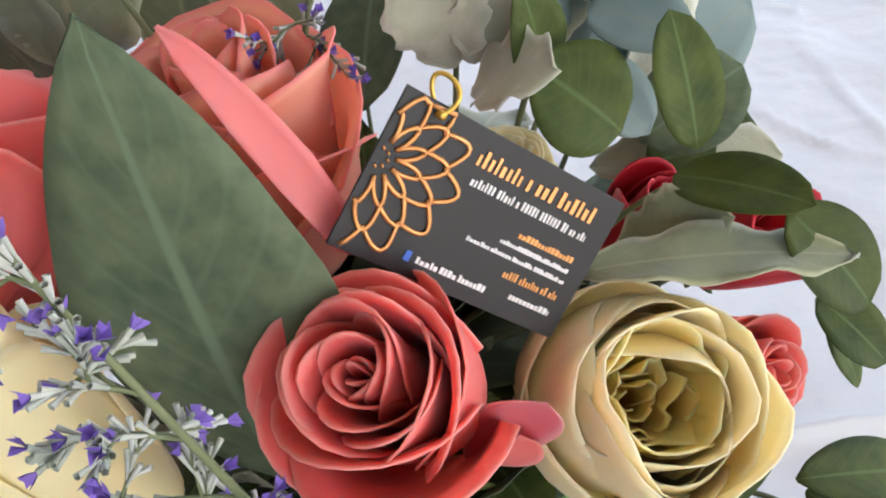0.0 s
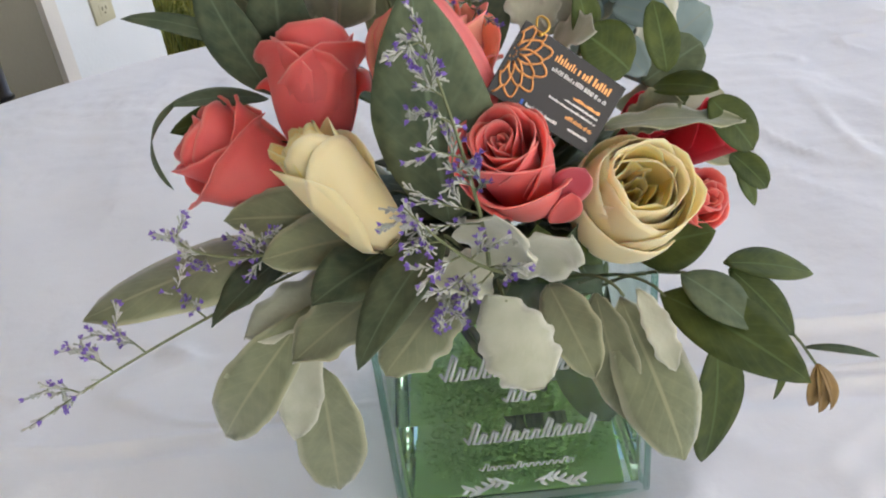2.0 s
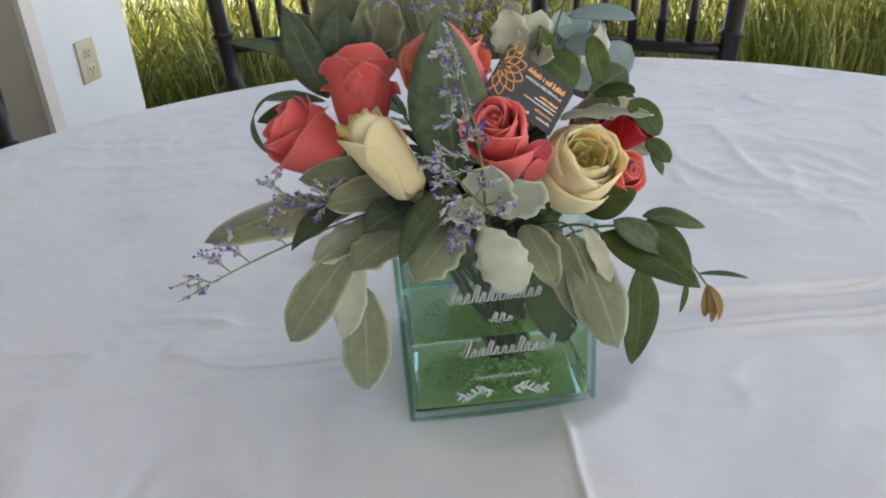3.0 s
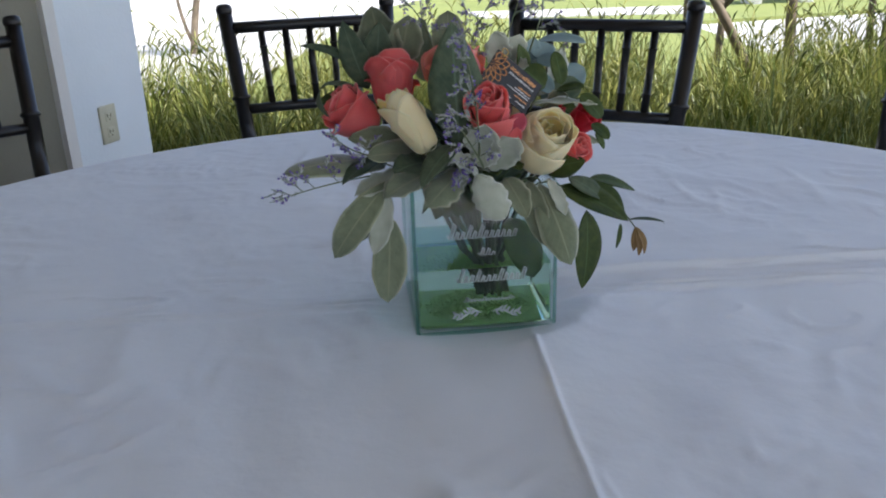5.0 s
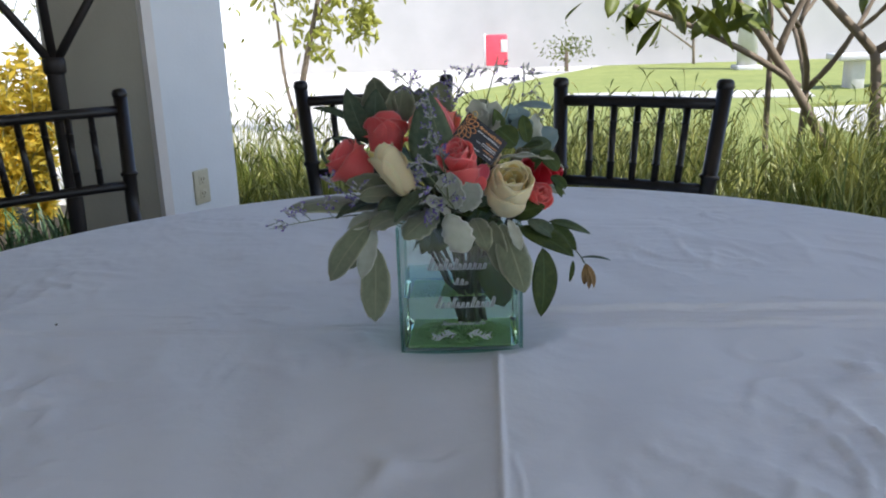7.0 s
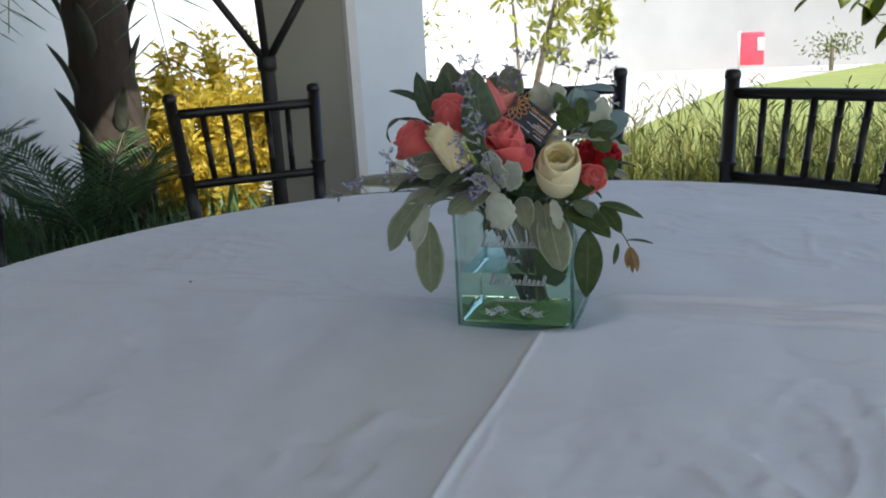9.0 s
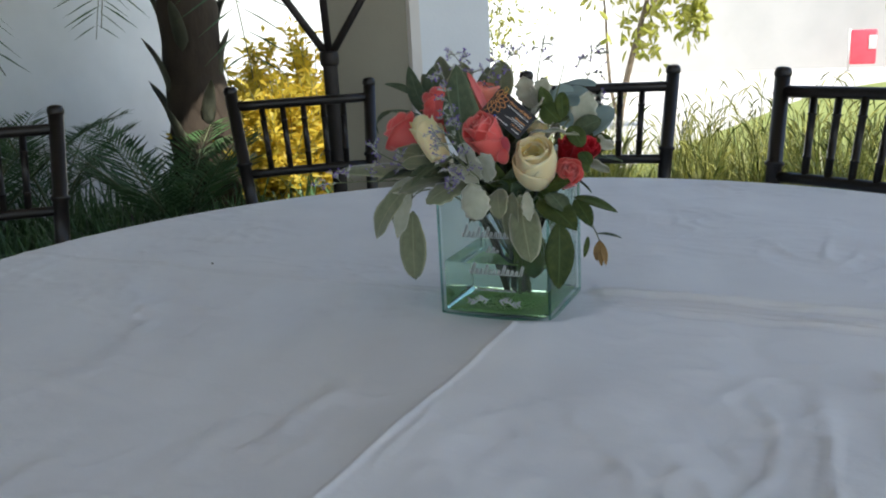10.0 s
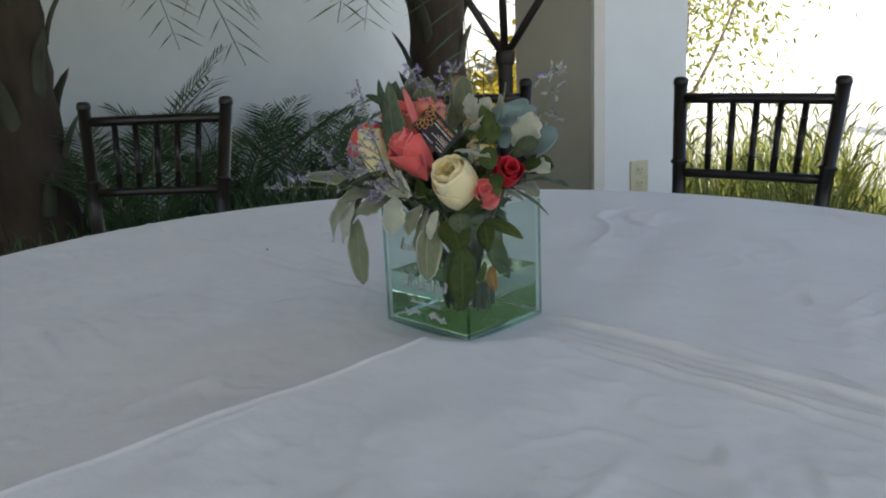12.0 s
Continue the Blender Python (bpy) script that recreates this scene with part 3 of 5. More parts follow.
water.visible_shadow, water.rotation_euler.z = False, radians(2.6)
# green gel chips on the vase floor
rnd = random.Random(4)
g = Geo()
for k in range(1500):
    q, t = 0.058 * math.sqrt(rnd.random()), rnd.uniform(0, 2 * math.pi)
    x, y = q * math.cos(t) * 1.05, q * math.sin(t)
    z = z0 + 0.0075 + rnd.uniform(0, 0.008) * (1 - (q / 0.062) ** 2)
    r = rnd.uniform(0.0013, 0.0024)
    bm = bmesh.new()
    bmesh.ops.create_icosphere(bm, subdivisions=1, radius=r)
    sq = Vector((rnd.uniform(0.7, 1.4), rnd.uniform(0.7, 1.4), rnd.uniform(0.5, 0.9)))
    g.add([Vector((v.co.x * sq.x + x, v.co.y * sq.y + y, v.co.z * sq.z + z)) for v in bm.verts], [[v.index for v in f.verts] for f in bm.faces])
    bm.free()
g.box((-0.0605, -0.0605, z0 + 0.0066), (0.0605, 0.0605, z0 + 0.0092), None, 0.001)
solid("gel_beads", g, GEL, "lime green gel beads on the vase floor", "gel beads", "stuff", smooth=True)


yf = -S2 - 0.0008
for name, zc, x0, x1, h in (("first_name_bar", 0.864, -0.036, 0.030, 0.016), ("second_name_bar", 0.818, -0.028, 0.036, 0.015), ("small_mark_bar", 0.842, -0.006, 0.006, 0.008), ("date_bar", 0.792, -0.022, 0.026, 0.005)):
    g = Geo()
    rnd = random.Random(name)
    x, line = x0, [(x0 - 0.002, yf, zc - h * 0.2)]
    step = 0.0056 if h > 0.006 else 0.0036
    while x < x1:
        hh = h * (1.0 if x == x0 else rnd.choice((0.42, 0.46, 0.5, 0.85)))
        line += [(x, yf, zc - h / 2), (x + hh * 0.30 + 0.0006, yf, zc - h / 2 + hh), (x + hh * 0.30 + 0.0022, yf, zc - h / 2 + hh * 0.86), (x + 0.0026, yf, zc - h / 2)]
        x += step
    g.tube(line, 0.0010 if h > 0.006 else 0.0006, 5)
    part(name, g, ETCH, vase, "white lettering reduced to a plain slanted stroke")
# leaf garland under the lettering
for s in (-1, 1):
    g = Geo()
    g.tube([(s * (0.006 + 0.028 * k / 8), yf, 0.777 + 0.003 * math.sin(k * 0.9)) for k in range(9)], 0.0006, 5)
    for k in range(7):
        x, z = s * (0.009 + 0.0036 * k), 0.777 + 0.003 * math.sin(k * 1.0)
        for q in (-1, 1):
            b_ = Vector((x, yf, z))
            lf = leaf_geo(b_, b_ + Vector((s * 0.0042, 0, q * 0.0042)), 0.0019, (0, -1, 0), n=5, m=3)
            g.add(lf.v, lf.f, lf.uv)
    part("leaf_garland", g, ETCH, vase, "white printed leaf garland")

vase.rotation_euler.z = radians(2.6)

# ---------- flowers ----------
def axis_frame(base, axis, spin=0.0):
    z = Vector(axis).normalized()
    q = z.to_track_quat("Z", "Y").to_matrix().to_4x4()
    return Matrix.Translation(base) @ q @ Matrix.Rotation(radians(spin), 4, "Z")


def petal(m, a0, half, r0, height, flare, curl, ruffle, rnd, tip=0.0, belly=0.55, n=11, k=13):
    """One petal: a curved sheet that wraps the flower's axis. flare opens it, curl rolls its rim out, tip points it."""
    rows, uvs = [], []
    ph = rnd.uniform(0, 6)
    for i in range(n + 1):
        v = i / n
        row, uv = [], []
        for j in range(k):
            s = -1 + 2 * j / (k - 1)
            top = 1 - 0.30 * abs(s) ** 2.6 - tip * abs(s)
            vv = v * top
            th = a0 + half * s * (0.35 + 0.65 * math.sin(math.pi / 2 * min(1, v * 1.5 + 0.12)))
            r = r0 * (0.30 + 0.70 * vv ** belly) * (1 + 0.06 * s) + flare * vv ** 2.5
            roll = max(0.0, v - 0.70) / 0.30
            r += curl * roll ** 2
            z = height * vv - curl * 0.75 * roll ** 3
            r += ruffle * v * v * math.sin(ph + 5 * s + 3 * v)
            z += ruffle * v ** 3 * (math.sin(ph * 2 + 7 * s) + 0.5 * math.sin(ph + 15 * s))
            row.append(m @ Vector((r * math.cos(th), r * math.sin(th), z)))
            uv.append((v * 0.9, 0.5 + 0.5 * v ** 5 * 0.98))
        rows.append(row)
        uvs.append(uv)
    return shell(rows, uvs, 0.0005)


def rose(name, base, top, radius, material, label, seed, layers, category="rose", stem_to=None, inner=None, sepals=True):
    """layers: (count, radius share, height share, half width degrees, flare, curl, ruffle, tip, belly)."""
    rnd = random.Random(seed)
    base, top = Vector(base), Vector(top)
    height = (top - base).length
    m = axis_frame(base, top - base, rnd.uniform(0, 360))
    fl = thing(name, base, label, category, "flowers of the bouquet")
    a = rnd.uniform(0, 6)
    for n_, (count, rs, hs, half, flare, curl, ruffle, tip, belly) in enumerate(layers):
        for c in range(count):
            a += 2 * math.pi / count
            g = petal(m @ pose(0, 0, 0, rnd.uniform(-5, 5) * rs, rnd.uniform(-5, 5) * rs, 0), a + rnd.uniform(-0.15, 0.15), radians(half) * rnd.uniform(0.92, 1.08), radius * rs * rnd.uniform(0.95, 1.05), height * hs * rnd.uniform(0.96, 1.03),
                      flare * radius * rnd.uniform(0.6, 1.3), curl * radius * rnd.uniform(0.5, 1.4), ruffle * radius, rnd, tip, belly)
            part("petal", g, inner if inner and n_ < len(layers) // 2 else material, fl)
        a += 0.7
    ax = (top - base).normalized()
    part("receptacle", Geo().tube([base - ax * 0.006, base - ax * 0.003, base + ax * 0.002], [0.002, radius * 0.24, radius * 0.3], 10), STEM, fl)
    if sepals:
        for c in range(5):
            t = 2 * math.pi * c / 5
            d = m.to_3x3() @ Vector((math.cos(t), math.sin(t), 0))
            b_ = base + d * radius * 0.22
            g = leaf_geo(b_, b_ + d * radius * 0.55 + ax * radius * 0.15, radius * 0.28, ax, n=6, m=3)
            part("sepal", g, GREEN, fl)
    foot = Vector(stem_to or (base.x * 0.12 + 0.012, base.y * 0.12 - 0.004, 0.776))
    neck = Vector((base.x * 0.42 + 0.006, base.y * 0.42, 0.885))
    part("stem", Geo().tube(bezier([foot, neck.lerp(foot, 0.4), neck, base - ax * 0.02, base - ax * 0.004], 12), 0.0021, 7), DARKSTEM, fl)
    return fl


OPEN = [(2, 0.08, 0.90, 125, 0.0, 0.0, 0.0, 0, 0.5), (3, 0.16, 0.93, 105, 0.0, 0.01, 0.008, 0, 0.5), (3, 0.26, 0.96, 98, 0.0, 0.03, 0.010, 0, 0.5), (3, 0.38, 0.99, 94, 0.0, 0.05, 0.014, 0, 0.48),
        (3, 0.53, 1.00, 90, -0.02, 0.08, 0.018, 0.02, 0.46), (3, 0.70, 0.99, 90, -0.05, 0.11, 0.022, 0.03, 0.42), (3, 0.88, 0.94, 88, -0.08, 0.15, 0.026, 0.04, 0.38), (4, 1.00, 0.84, 78, -0.12, 0.11, 0.03, 0.04, 0.36)]
SIDE = [(3, 0.18, 1.0, 120, 0.0, 0.0, 0.006, 0, 0.5), (3, 0.36, 1.0, 108, -0.03, 0.03, 0.014, 0, 0.46), (3, 0.56, 1.0, 104, -0.08, 0.07, 0.022, 0, 0.42),
        (3, 0.80, 0.98, 104, -0.16, 0.13, 0.03, 0.02, 0.38), (3, 0.98, 0.88, 100, -0.16, 0.20, 0.04, 0.04, 0.36)]
CUP = [(3, 0.14, 0.62, 90, 0.0, 0.0, 0.05, 0, 0.5), (4, 0.27, 0.68, 72, 0.02, 0.02, 0.08, 0, 0.5), (4, 0.42, 0.82, 76, -0.02, 0.03, 0.07, 0, 0.46), (4, 0.58, 0.94, 80, -0.10, 0.03, 0.06, 0, 0.44),
       (4, 0.78, 1.02, 86, -0.25, 0.02, 0.05, 0, 0.38), (4, 0.96, 1.01, 88, -0.40, 0.02, 0.04, 0, 0.34), (4, 1.05, 0.93, 86, -0.42, 0.03, 0.03, 0, 0.32), (3, 1.09, 0.76, 90, -0.28, 0.04, 0.03, 0, 0.32)]
BUD = [(4, 0.42, 1.0, 70, 0.05, 0.03, 0.07, 0.05, 0.5), (4, 0.58, 0.97, 70, 0.0, 0.05, 0.06, 0.03, 0.5), (3, 0.80, 0.95, 85, -0.12, 0.06, 0.03, 0.04, 0.4), (3, 1.0, 0.88, 80, -0.12, 0.10, 0.02, 0.06, 0.38)]

rose("rose", (0.014, -0.066, 0.953), (0.001, -0.100, 1.002), 0.0205, CORAL, "open coral pink rose with a tight spiral heart", 3, OPEN)
rose("rose", (-0.079, -0.042, 0.976), (-0.076, -0.014, 1.024), 0.0240, CORAL, "half-open coral rose with rolled outer petals", 5, SIDE)
rose("rose", (-0.098, -0.039, 0.959), (-0.136, -0.046, 0.992), 0.0245, CORAL, "coral rose leaning out of the bouquet", 8, SIDE)
peach = rose("rose", (-0.018, -0.026, 0.972), (-0.022, -0.036, 1.036), 0.028, PEACH, "open peach coral rose behind the charcoal card", 11, SIDE)
rose("rose", (0.080, -0.030, 0.918), (0.100, -0.058, 0.940), 0.0155, CORAL, "small coral rose tucked beside the cream rose", 14, SIDE)
rose("rose", (0.090, -0.012, 0.940), (0.116, -0.032, 0.966), 0.0135, CRIMSON, "small crimson rose at the bouquet's edge", 17, BUD)
rose("rose", (0.070, 0.004, 0.935), (0.084, -0.014, 0.968), 0.012, CRIMSON, "small crimson rose between round leaves", 18, BUD)
rose("garden_rose", (0.055, -0.045, 0.924), (0.064, -0.084, 0.967), 0.0275, CREAM, "full cream yellow garden rose with ruffled heart", 21, CUP, inner=YELLOW)
rose("rosebud", (-0.048, -0.085, 0.947), (-0.083, -0.076, 1.000), 0.0190, CREAM, "cream rosebud with yellow opening tip", 24, BUD, inner=YELLOW)
rose("rose", (0.034, -0.002, 0.956), (0.042, -0.010, 0.986), 0.013, CREAM, "small cream rose behind the card", 27, SIDE)
# loose outer petals
pk = thing("loose_petal", (0.022, -0.098, 0.955), "pink rose petal between two roses", "petal")
part("petal", leaf_geo((0.020, -0.080, 0.950), (0.036, -0.092, 0.979), 0.017, (0.1, -0.9, 0.4), bend=-0.08, blunt=1.5, shape=0.5, curl=0.25, seed=2), PINKISH, pk)
part("petal", leaf_geo((0.024, -0.078, 0.946), (0.031, -0.088, 0.966), 0.014, (0.3, -0.8, 0.5), bend=0.08, blunt=1.3, shape=0.5, curl=0.25, seed=3), CORAL, pk)

part("petal", leaf_geo((0.003, -0.064, 0.998), (-0.021, -0.066, 1.050), 0.0085, (0.55, -0.75, 0.35), bend=0.06, blunt=0.9, shape=0.45, curl=0.35, ruffle=0.03, seed=6), ROSEPINK, peach, "long pink outer petal")

# ---------- foliage ----------
MATS = {"e": EUC, "g": GREEN, "b": BLUELEAF, "l": LAMB, "w": WHITELEAF}


def sprig(name, label, stem, leaves, category="foliage", radius=0.0014, stem_mat=None):
    """A stem with its leaves. leaves: (kind, base, tip, width, face, options)."""
    t = thing(name, stem[-1], label, category, "foliage of the bouquet")
    if len(stem) > 1:
        part("stem", Geo().tube(bezier(stem, 14), [lerp(radius, radius * 0.5, i / 13) for i in range(14)], 6), stem_mat or STEM, t)
    for n_, (kind, b_, tp, w, face, opt) in enumerate(leaves):
        part("leaf", leaf_geo(b_, tp, w, face, seed=n_ + len(name), **opt), MATS[kind], t)
    return t


FOOT = (0.010, 0.0, 0.785)
R1_ = dict(blunt=0.9, shape=0.8, bend=0.05, fold=0.12)
LB = dict(blunt=0.95, shape=0.62, bend=0.08, curl=0.18, ruffle=0.06, n=18)
WL = dict(blunt=1.25, shape=0.55, bend=0.07, curl=0.22, ruffle=0.06, lobes=0.12, n=20)
RD = dict(blunt=1.0, shape=0.5, bend=0.05, curl=0.15)
sprig("eucalyptus_sprig", "large blue-green eucalyptus leaf standing among the roses", [FOOT, (0.0, -0.01, 0.87), (-0.015, -0.05, 0.93), (-0.028, -0.075, 0.955)],
      [("e", (-0.021, -0.078, 0.950), (-0.026, -0.084, 1.060), 0.049, (-0.1, -0.95, 0.25), dict(blunt=0.86, shape=0.85, bend=0.03, fold=-0.10, ruffle=0.012, n=18))])
sprig("eucalyptus_sprig", "long blue-green leaf hanging over the vase rim", [FOOT, (0.0, -0.02, 0.88), (-0.02, -0.08, 0.945), (-0.024, -0.098, 0.957)],
      [("e", (-0.024, -0.098, 0.957), (-0.060, -0.148, 0.930), 0.026, (-0.45, -0.5, 0.75), dict(blunt=0.85, shape=0.8, bend=0.06, fold=0.15))])
sprig("eucalyptus_sprig", "dark curved leaves rising behind the roses", [FOOT, (-0.02, 0.0, 0.88), (-0.07, 0.0, 0.95), (-0.105, -0.01, 1.005)],
      [("e", (-0.102, -0.012, 0.992), (-0.122, -0.020, 1.058), 0.028, (-0.3, -0.9, 0.2), R1_), ("e", (-0.095, -0.008, 1.0), (-0.088, -0.020, 1.056), 0.030, (0.1, -0.9, 0.2), R1_),
       ("e", (-0.105, -0.012, 0.990), (-0.142, -0.045, 1.004), 0.014, (-0.2, -0.5, 0.8), R1_), ("e", (-0.138, -0.040, 1.004), (-0.136, -0.080, 0.980), 0.010, (-0.9, -0.1, 0.4), dict(bend=0.22, blunt=0.9)),
       ("g", (-0.110, -0.015, 0.985), (-0.150, -0.030, 0.985), 0.018, (-0.2, -0.6, 0.7), R1_), ("e", (-0.112, 0.0, 1.01), (-0.165, -0.01, 1.035), 0.010, (-0.2, -0.6, 0.7), dict(bend=0.18))])
sprig("lambs_ear_sprig", "woolly grey-green leaves at the top of the bouquet", [FOOT, (-0.01, 0.02, 0.9), (-0.06, 0.03, 0.97), (-0.08, 0.03, 1.02)],
      [("l", (-0.080, 0.02, 1.005), (-0.095, 0.015, 1.066), 0.042, (-0.2, -0.9, 0.3), LB), ("l", (-0.070, 0.02, 1.010), (-0.060, 0.01, 1.058), 0.036, (0.2, -0.9, 0.3), LB),
       ("l", (-0.085, 0.025, 1.0), (-0.125, 0.02, 1.045), 0.028, (-0.4, -0.8, 0.3), LB), ("l", (-0.02, 0.03, 1.0), (-0.020, 0.035, 1.058), 0.034, (0.1, -0.95, 0.1), dict(blunt=1.25, shape=0.5, curl=0.1)),
       ("l", (-0.045, 0.03, 0.99), (-0.045, 0.05, 1.050), 0.028, (-0.2, 0.9, 0.3), LB)])
sprig("lambs_ear_sprig", "broad woolly leaf spreading sideways over the cloth", [FOOT, (-0.02, -0.01, 0.88), (-0.07, -0.03, 0.915), (-0.09, -0.04, 0.925)],
      [("l", (-0.088, -0.040, 0.926), (-0.178, -0.112, 0.939), 0.036, (-0.05, -0.45, 0.88), dict(blunt=0.95, shape=0.62, bend=0.06, curl=-0.25, ruffle=0.02)),
       ("e", (-0.085, -0.045, 0.930), (-0.128, -0.105, 0.925), 0.022, (-0.2, -0.4, 0.9), LB)])
sprig("lambs_ear_sprig", "pale woolly leaves hanging beside the vase", [FOOT, (-0.02, -0.02, 0.89), (-0.07, -0.085, 0.935), (-0.088, -0.095, 0.905)],
      [("l", (-0.088, -0.095, 0.890), (-0.094, -0.089, 0.801), 0.034, (0.2, -0.95, 0.1), dict(blunt=1.1, shape=0.6, curl=0.12, ruffle=0.03, bend=0.03)),
       ("l", (-0.086, -0.095, 0.924), (-0.141, -0.096, 0.852), 0.030, (-0.05, -0.85, 0.5), dict(blunt=1.1, shape=0.65, bend=0.12, curl=0.2, ruffle=0.05)),
       ("w", (-0.086, -0.098, 0.915), (-0.104, -0.108, 0.858), 0.020, (0.0, -0.95, 0.25), dict(blunt=1.2, bend=0.06, curl=0.2, ruffle=0.08)),
       ("l", (-0.09, -0.08, 0.92), (-0.12, -0.085, 0.862), 0.026, (-0.1, -0.8, 0.5), LB)])
sprig("dusty_miller", "felted white leaf hanging down the vase front", [FOOT, (0.0, -0.02, 0.89), (-0.006, -0.09, 0.935), (0.0, -0.105, 0.925)],
      [("w", (-0.008, -0.103, 0.928), (0.013, -0.122, 0.890), 0.032, (0.1, -0.8, 0.55), dict(blunt=1.25, shape=0.5, bend=0.10, curl=-0.25, ruffle=0.06, lobes=0.10, n=20)),
       ("w", (0.000, -0.090, 0.930), (-0.003, -0.120, 0.977), 0.034, (-0.2, -0.75, 0.6), dict(blunt=1.3, shape=0.5, bend=-0.05, curl=0.3, ruffle=0.06, lobes=0.08, n=20)),
       ("w", (0.006, -0.090, 0.928), (0.026, -0.120, 0.964), 0.028, (0.3, -0.75, 0.6), dict(blunt=1.3, shape=0.5, bend=-0.05, curl=0.3, ruffle=0.06, lobes=0.08, n=20)),
       ("w", (-0.005, -0.082, 0.922), (-0.030, -0.112, 0.945), 0.022, (-0.4, -0.7, 0.6), WL)], category="foliage")
sprig("lambs_ear_sprig", "woolly leaves with pale edges hanging over the vase", [FOOT, (0.01, -0.02, 0.89), (0.045, -0.085, 0.93), (0.052, -0.095, 0.915)],
      [("l", (0.050, -0.094, 0.914), (0.074, -0.128, 0.846), 0.036, (0.15, -0.85, 0.45), dict(blunt=1.15, shape=0.6, bend=0.08, curl=-0.2, ruffle=0.03)),
       ("l", (0.040, -0.092, 0.916), (0.052, -0.118, 0.862), 0.022, (-0.2, -0.85, 0.4), LB), ("w", (0.058, -0.094, 0.918), (0.070, -0.118, 0.890), 0.013, (0.2, -0.8, 0.5), WL),
       ("l", (0.020, -0.085, 0.918), (0.036, -0.118, 0.890), 0.024, (0.0, -0.8, 0.6), LB)])
sprig("green_leaf_sprig", "dark green leaves spreading over the vase corner", [FOOT, (0.02, -0.01, 0.88), (0.06, -0.07, 0.92), (0.072, -0.088, 0.908)],
      [("g", (0.070, -0.086, 0.908), (0.126, -0.126, 0.884), 0.036, (0.25, -0.45, 0.85), R1_), ("g", (0.095, -0.092, 0.885), (0.093, -0.094, 0.806), 0.033, (0.5, -0.85, 0.1), R1_),
       ("e", (0.080, -0.082, 0.915), (0.108, -0.105, 0.898), 0.026, (0.3, -0.4, 0.85), R1_), ("g", (0.062, -0.06, 0.915), (0.100, -0.064, 0.925), 0.030, (0.5, -0.5, 0.7), R1_),
       ("g", (0.03, -0.03, 0.86), (0.052, -0.058, 0.806), 0.042, (0.5, -0.85, 0.1), RD), ("g", (0.055, -0.02, 0.88), (0.058, 0.02, 0.812), 0.028, (0.9, -0.2, 0.2), R1_)])
sprig("eucalyptus_sprig", "thin twig with green leaves reaching past the vase", [FOOT, (0.03, -0.02, 0.89), (0.09, -0.06, 0.925), (0.125, -0.075, 0.895), (0.142, -0.095, 0.866)],
      [("g", (0.104, -0.066, 0.908), (0.152, -0.056, 0.890), 0.019, (0.2, -0.3, 0.9), R1_), ("g", (0.106, -0.068, 0.906), (0.132, -0.090, 0.880), 0.020, (0.2, -0.5, 0.8), R1_),
       ("e", (0.138, -0.090, 0.873), (0.168, -0.100, 0.872), 0.004, (0.1, -0.3, 0.9), dict(bend=0.08)), ("g", (0.128, -0.092, 0.870), (0.124, -0.095, 0.846), 0.006, (0.5, -0.8, 0.1), R1_)], radius=0.0013)
pod = thing("seed_pod", (0.142, -0.095, 0.866), "brown dried split seed pod on a twig", "seed pod", "foliage of the bouquet")
for dx, dz in ((0.003, -0.027), (0.008, -0.026), (-0.002, -0.022)):
    part("pod_half", leaf_geo((0.142, -0.095, 0.867), (0.142 + dx, -0.099, 0.866 + dz), 0.007, (dx * 80, -0.9, 0.1), bend=0.12, fold=0.5), POD, pod)
sprig("dusty_miller", "grey felted leaf beside the cream rose", [FOOT, (0.03, 0.0, 0.9), (0.06, -0.03, 0.955), (0.068, -0.045, 0.975)],
      [("l", (0.050, -0.056, 0.979), (0.110, -0.060, 0.977), 0.017, (0.05, -0.12, 0.99), dict(blunt=0.9, shape=0.6, bend=0.05, curl=0.15, ruffle=0.08, lobes=0.08, n=20)), ("l", (0.062, -0.04, 0.970), (0.085, -0.050, 0.985), 0.020, (0.0, -0.6, 0.8), WL)])
sprig("eucalyptus_sprig", "stem of rounded green eucalyptus leaves", [FOOT, (0.03, 0.01, 0.9), (0.06, -0.01, 0.97), (0.085, -0.025, 0.99), (0.098, -0.055, 0.994)],
      [("g", (0.082, -0.032, 0.992), (0.077, -0.020, 1.022), 0.016, (0.1, -0.8, 0.6), RD), ("g", (0.076, -0.035, 0.987), (0.097, -0.062, 0.994), 0.016, (0.1, -0.6, 0.8), RD),
       ("g", (0.096, -0.052, 0.986), (0.114, -0.062, 0.964), 0.021, (0.3, -0.7, 0.6), RD), ("g", (0.070, -0.008, 0.985), (0.048, -0.005, 1.005), 0.030, (0.0, -0.7, 0.7), RD),
       ("g", (0.052, 0.005, 0.995), (0.045, -0.004, 1.028), 0.018, (0.0, -0.5, 0.85), R1_), ("g", (0.108, -0.05, 0.957), (0.122, -0.062, 0.944), 0.016, (0.5, -0.7, 0.4), RD),
       ("g", (0.112, -0.05, 0.948), (0.118, -0.060, 0.934), 0.009, (0.5, -0.7, 0.4), R1_), ("e", (0.08, 0.01, 0.97), (0.112, 0.02, 0.985), 0.028, (0.6, -0.3, 0.7), RD), ("g", (0.085, 0.02, 0.955), (0.125, 0.03, 0.955), 0.03, (0.6, -0.4, 0.6), RD)])
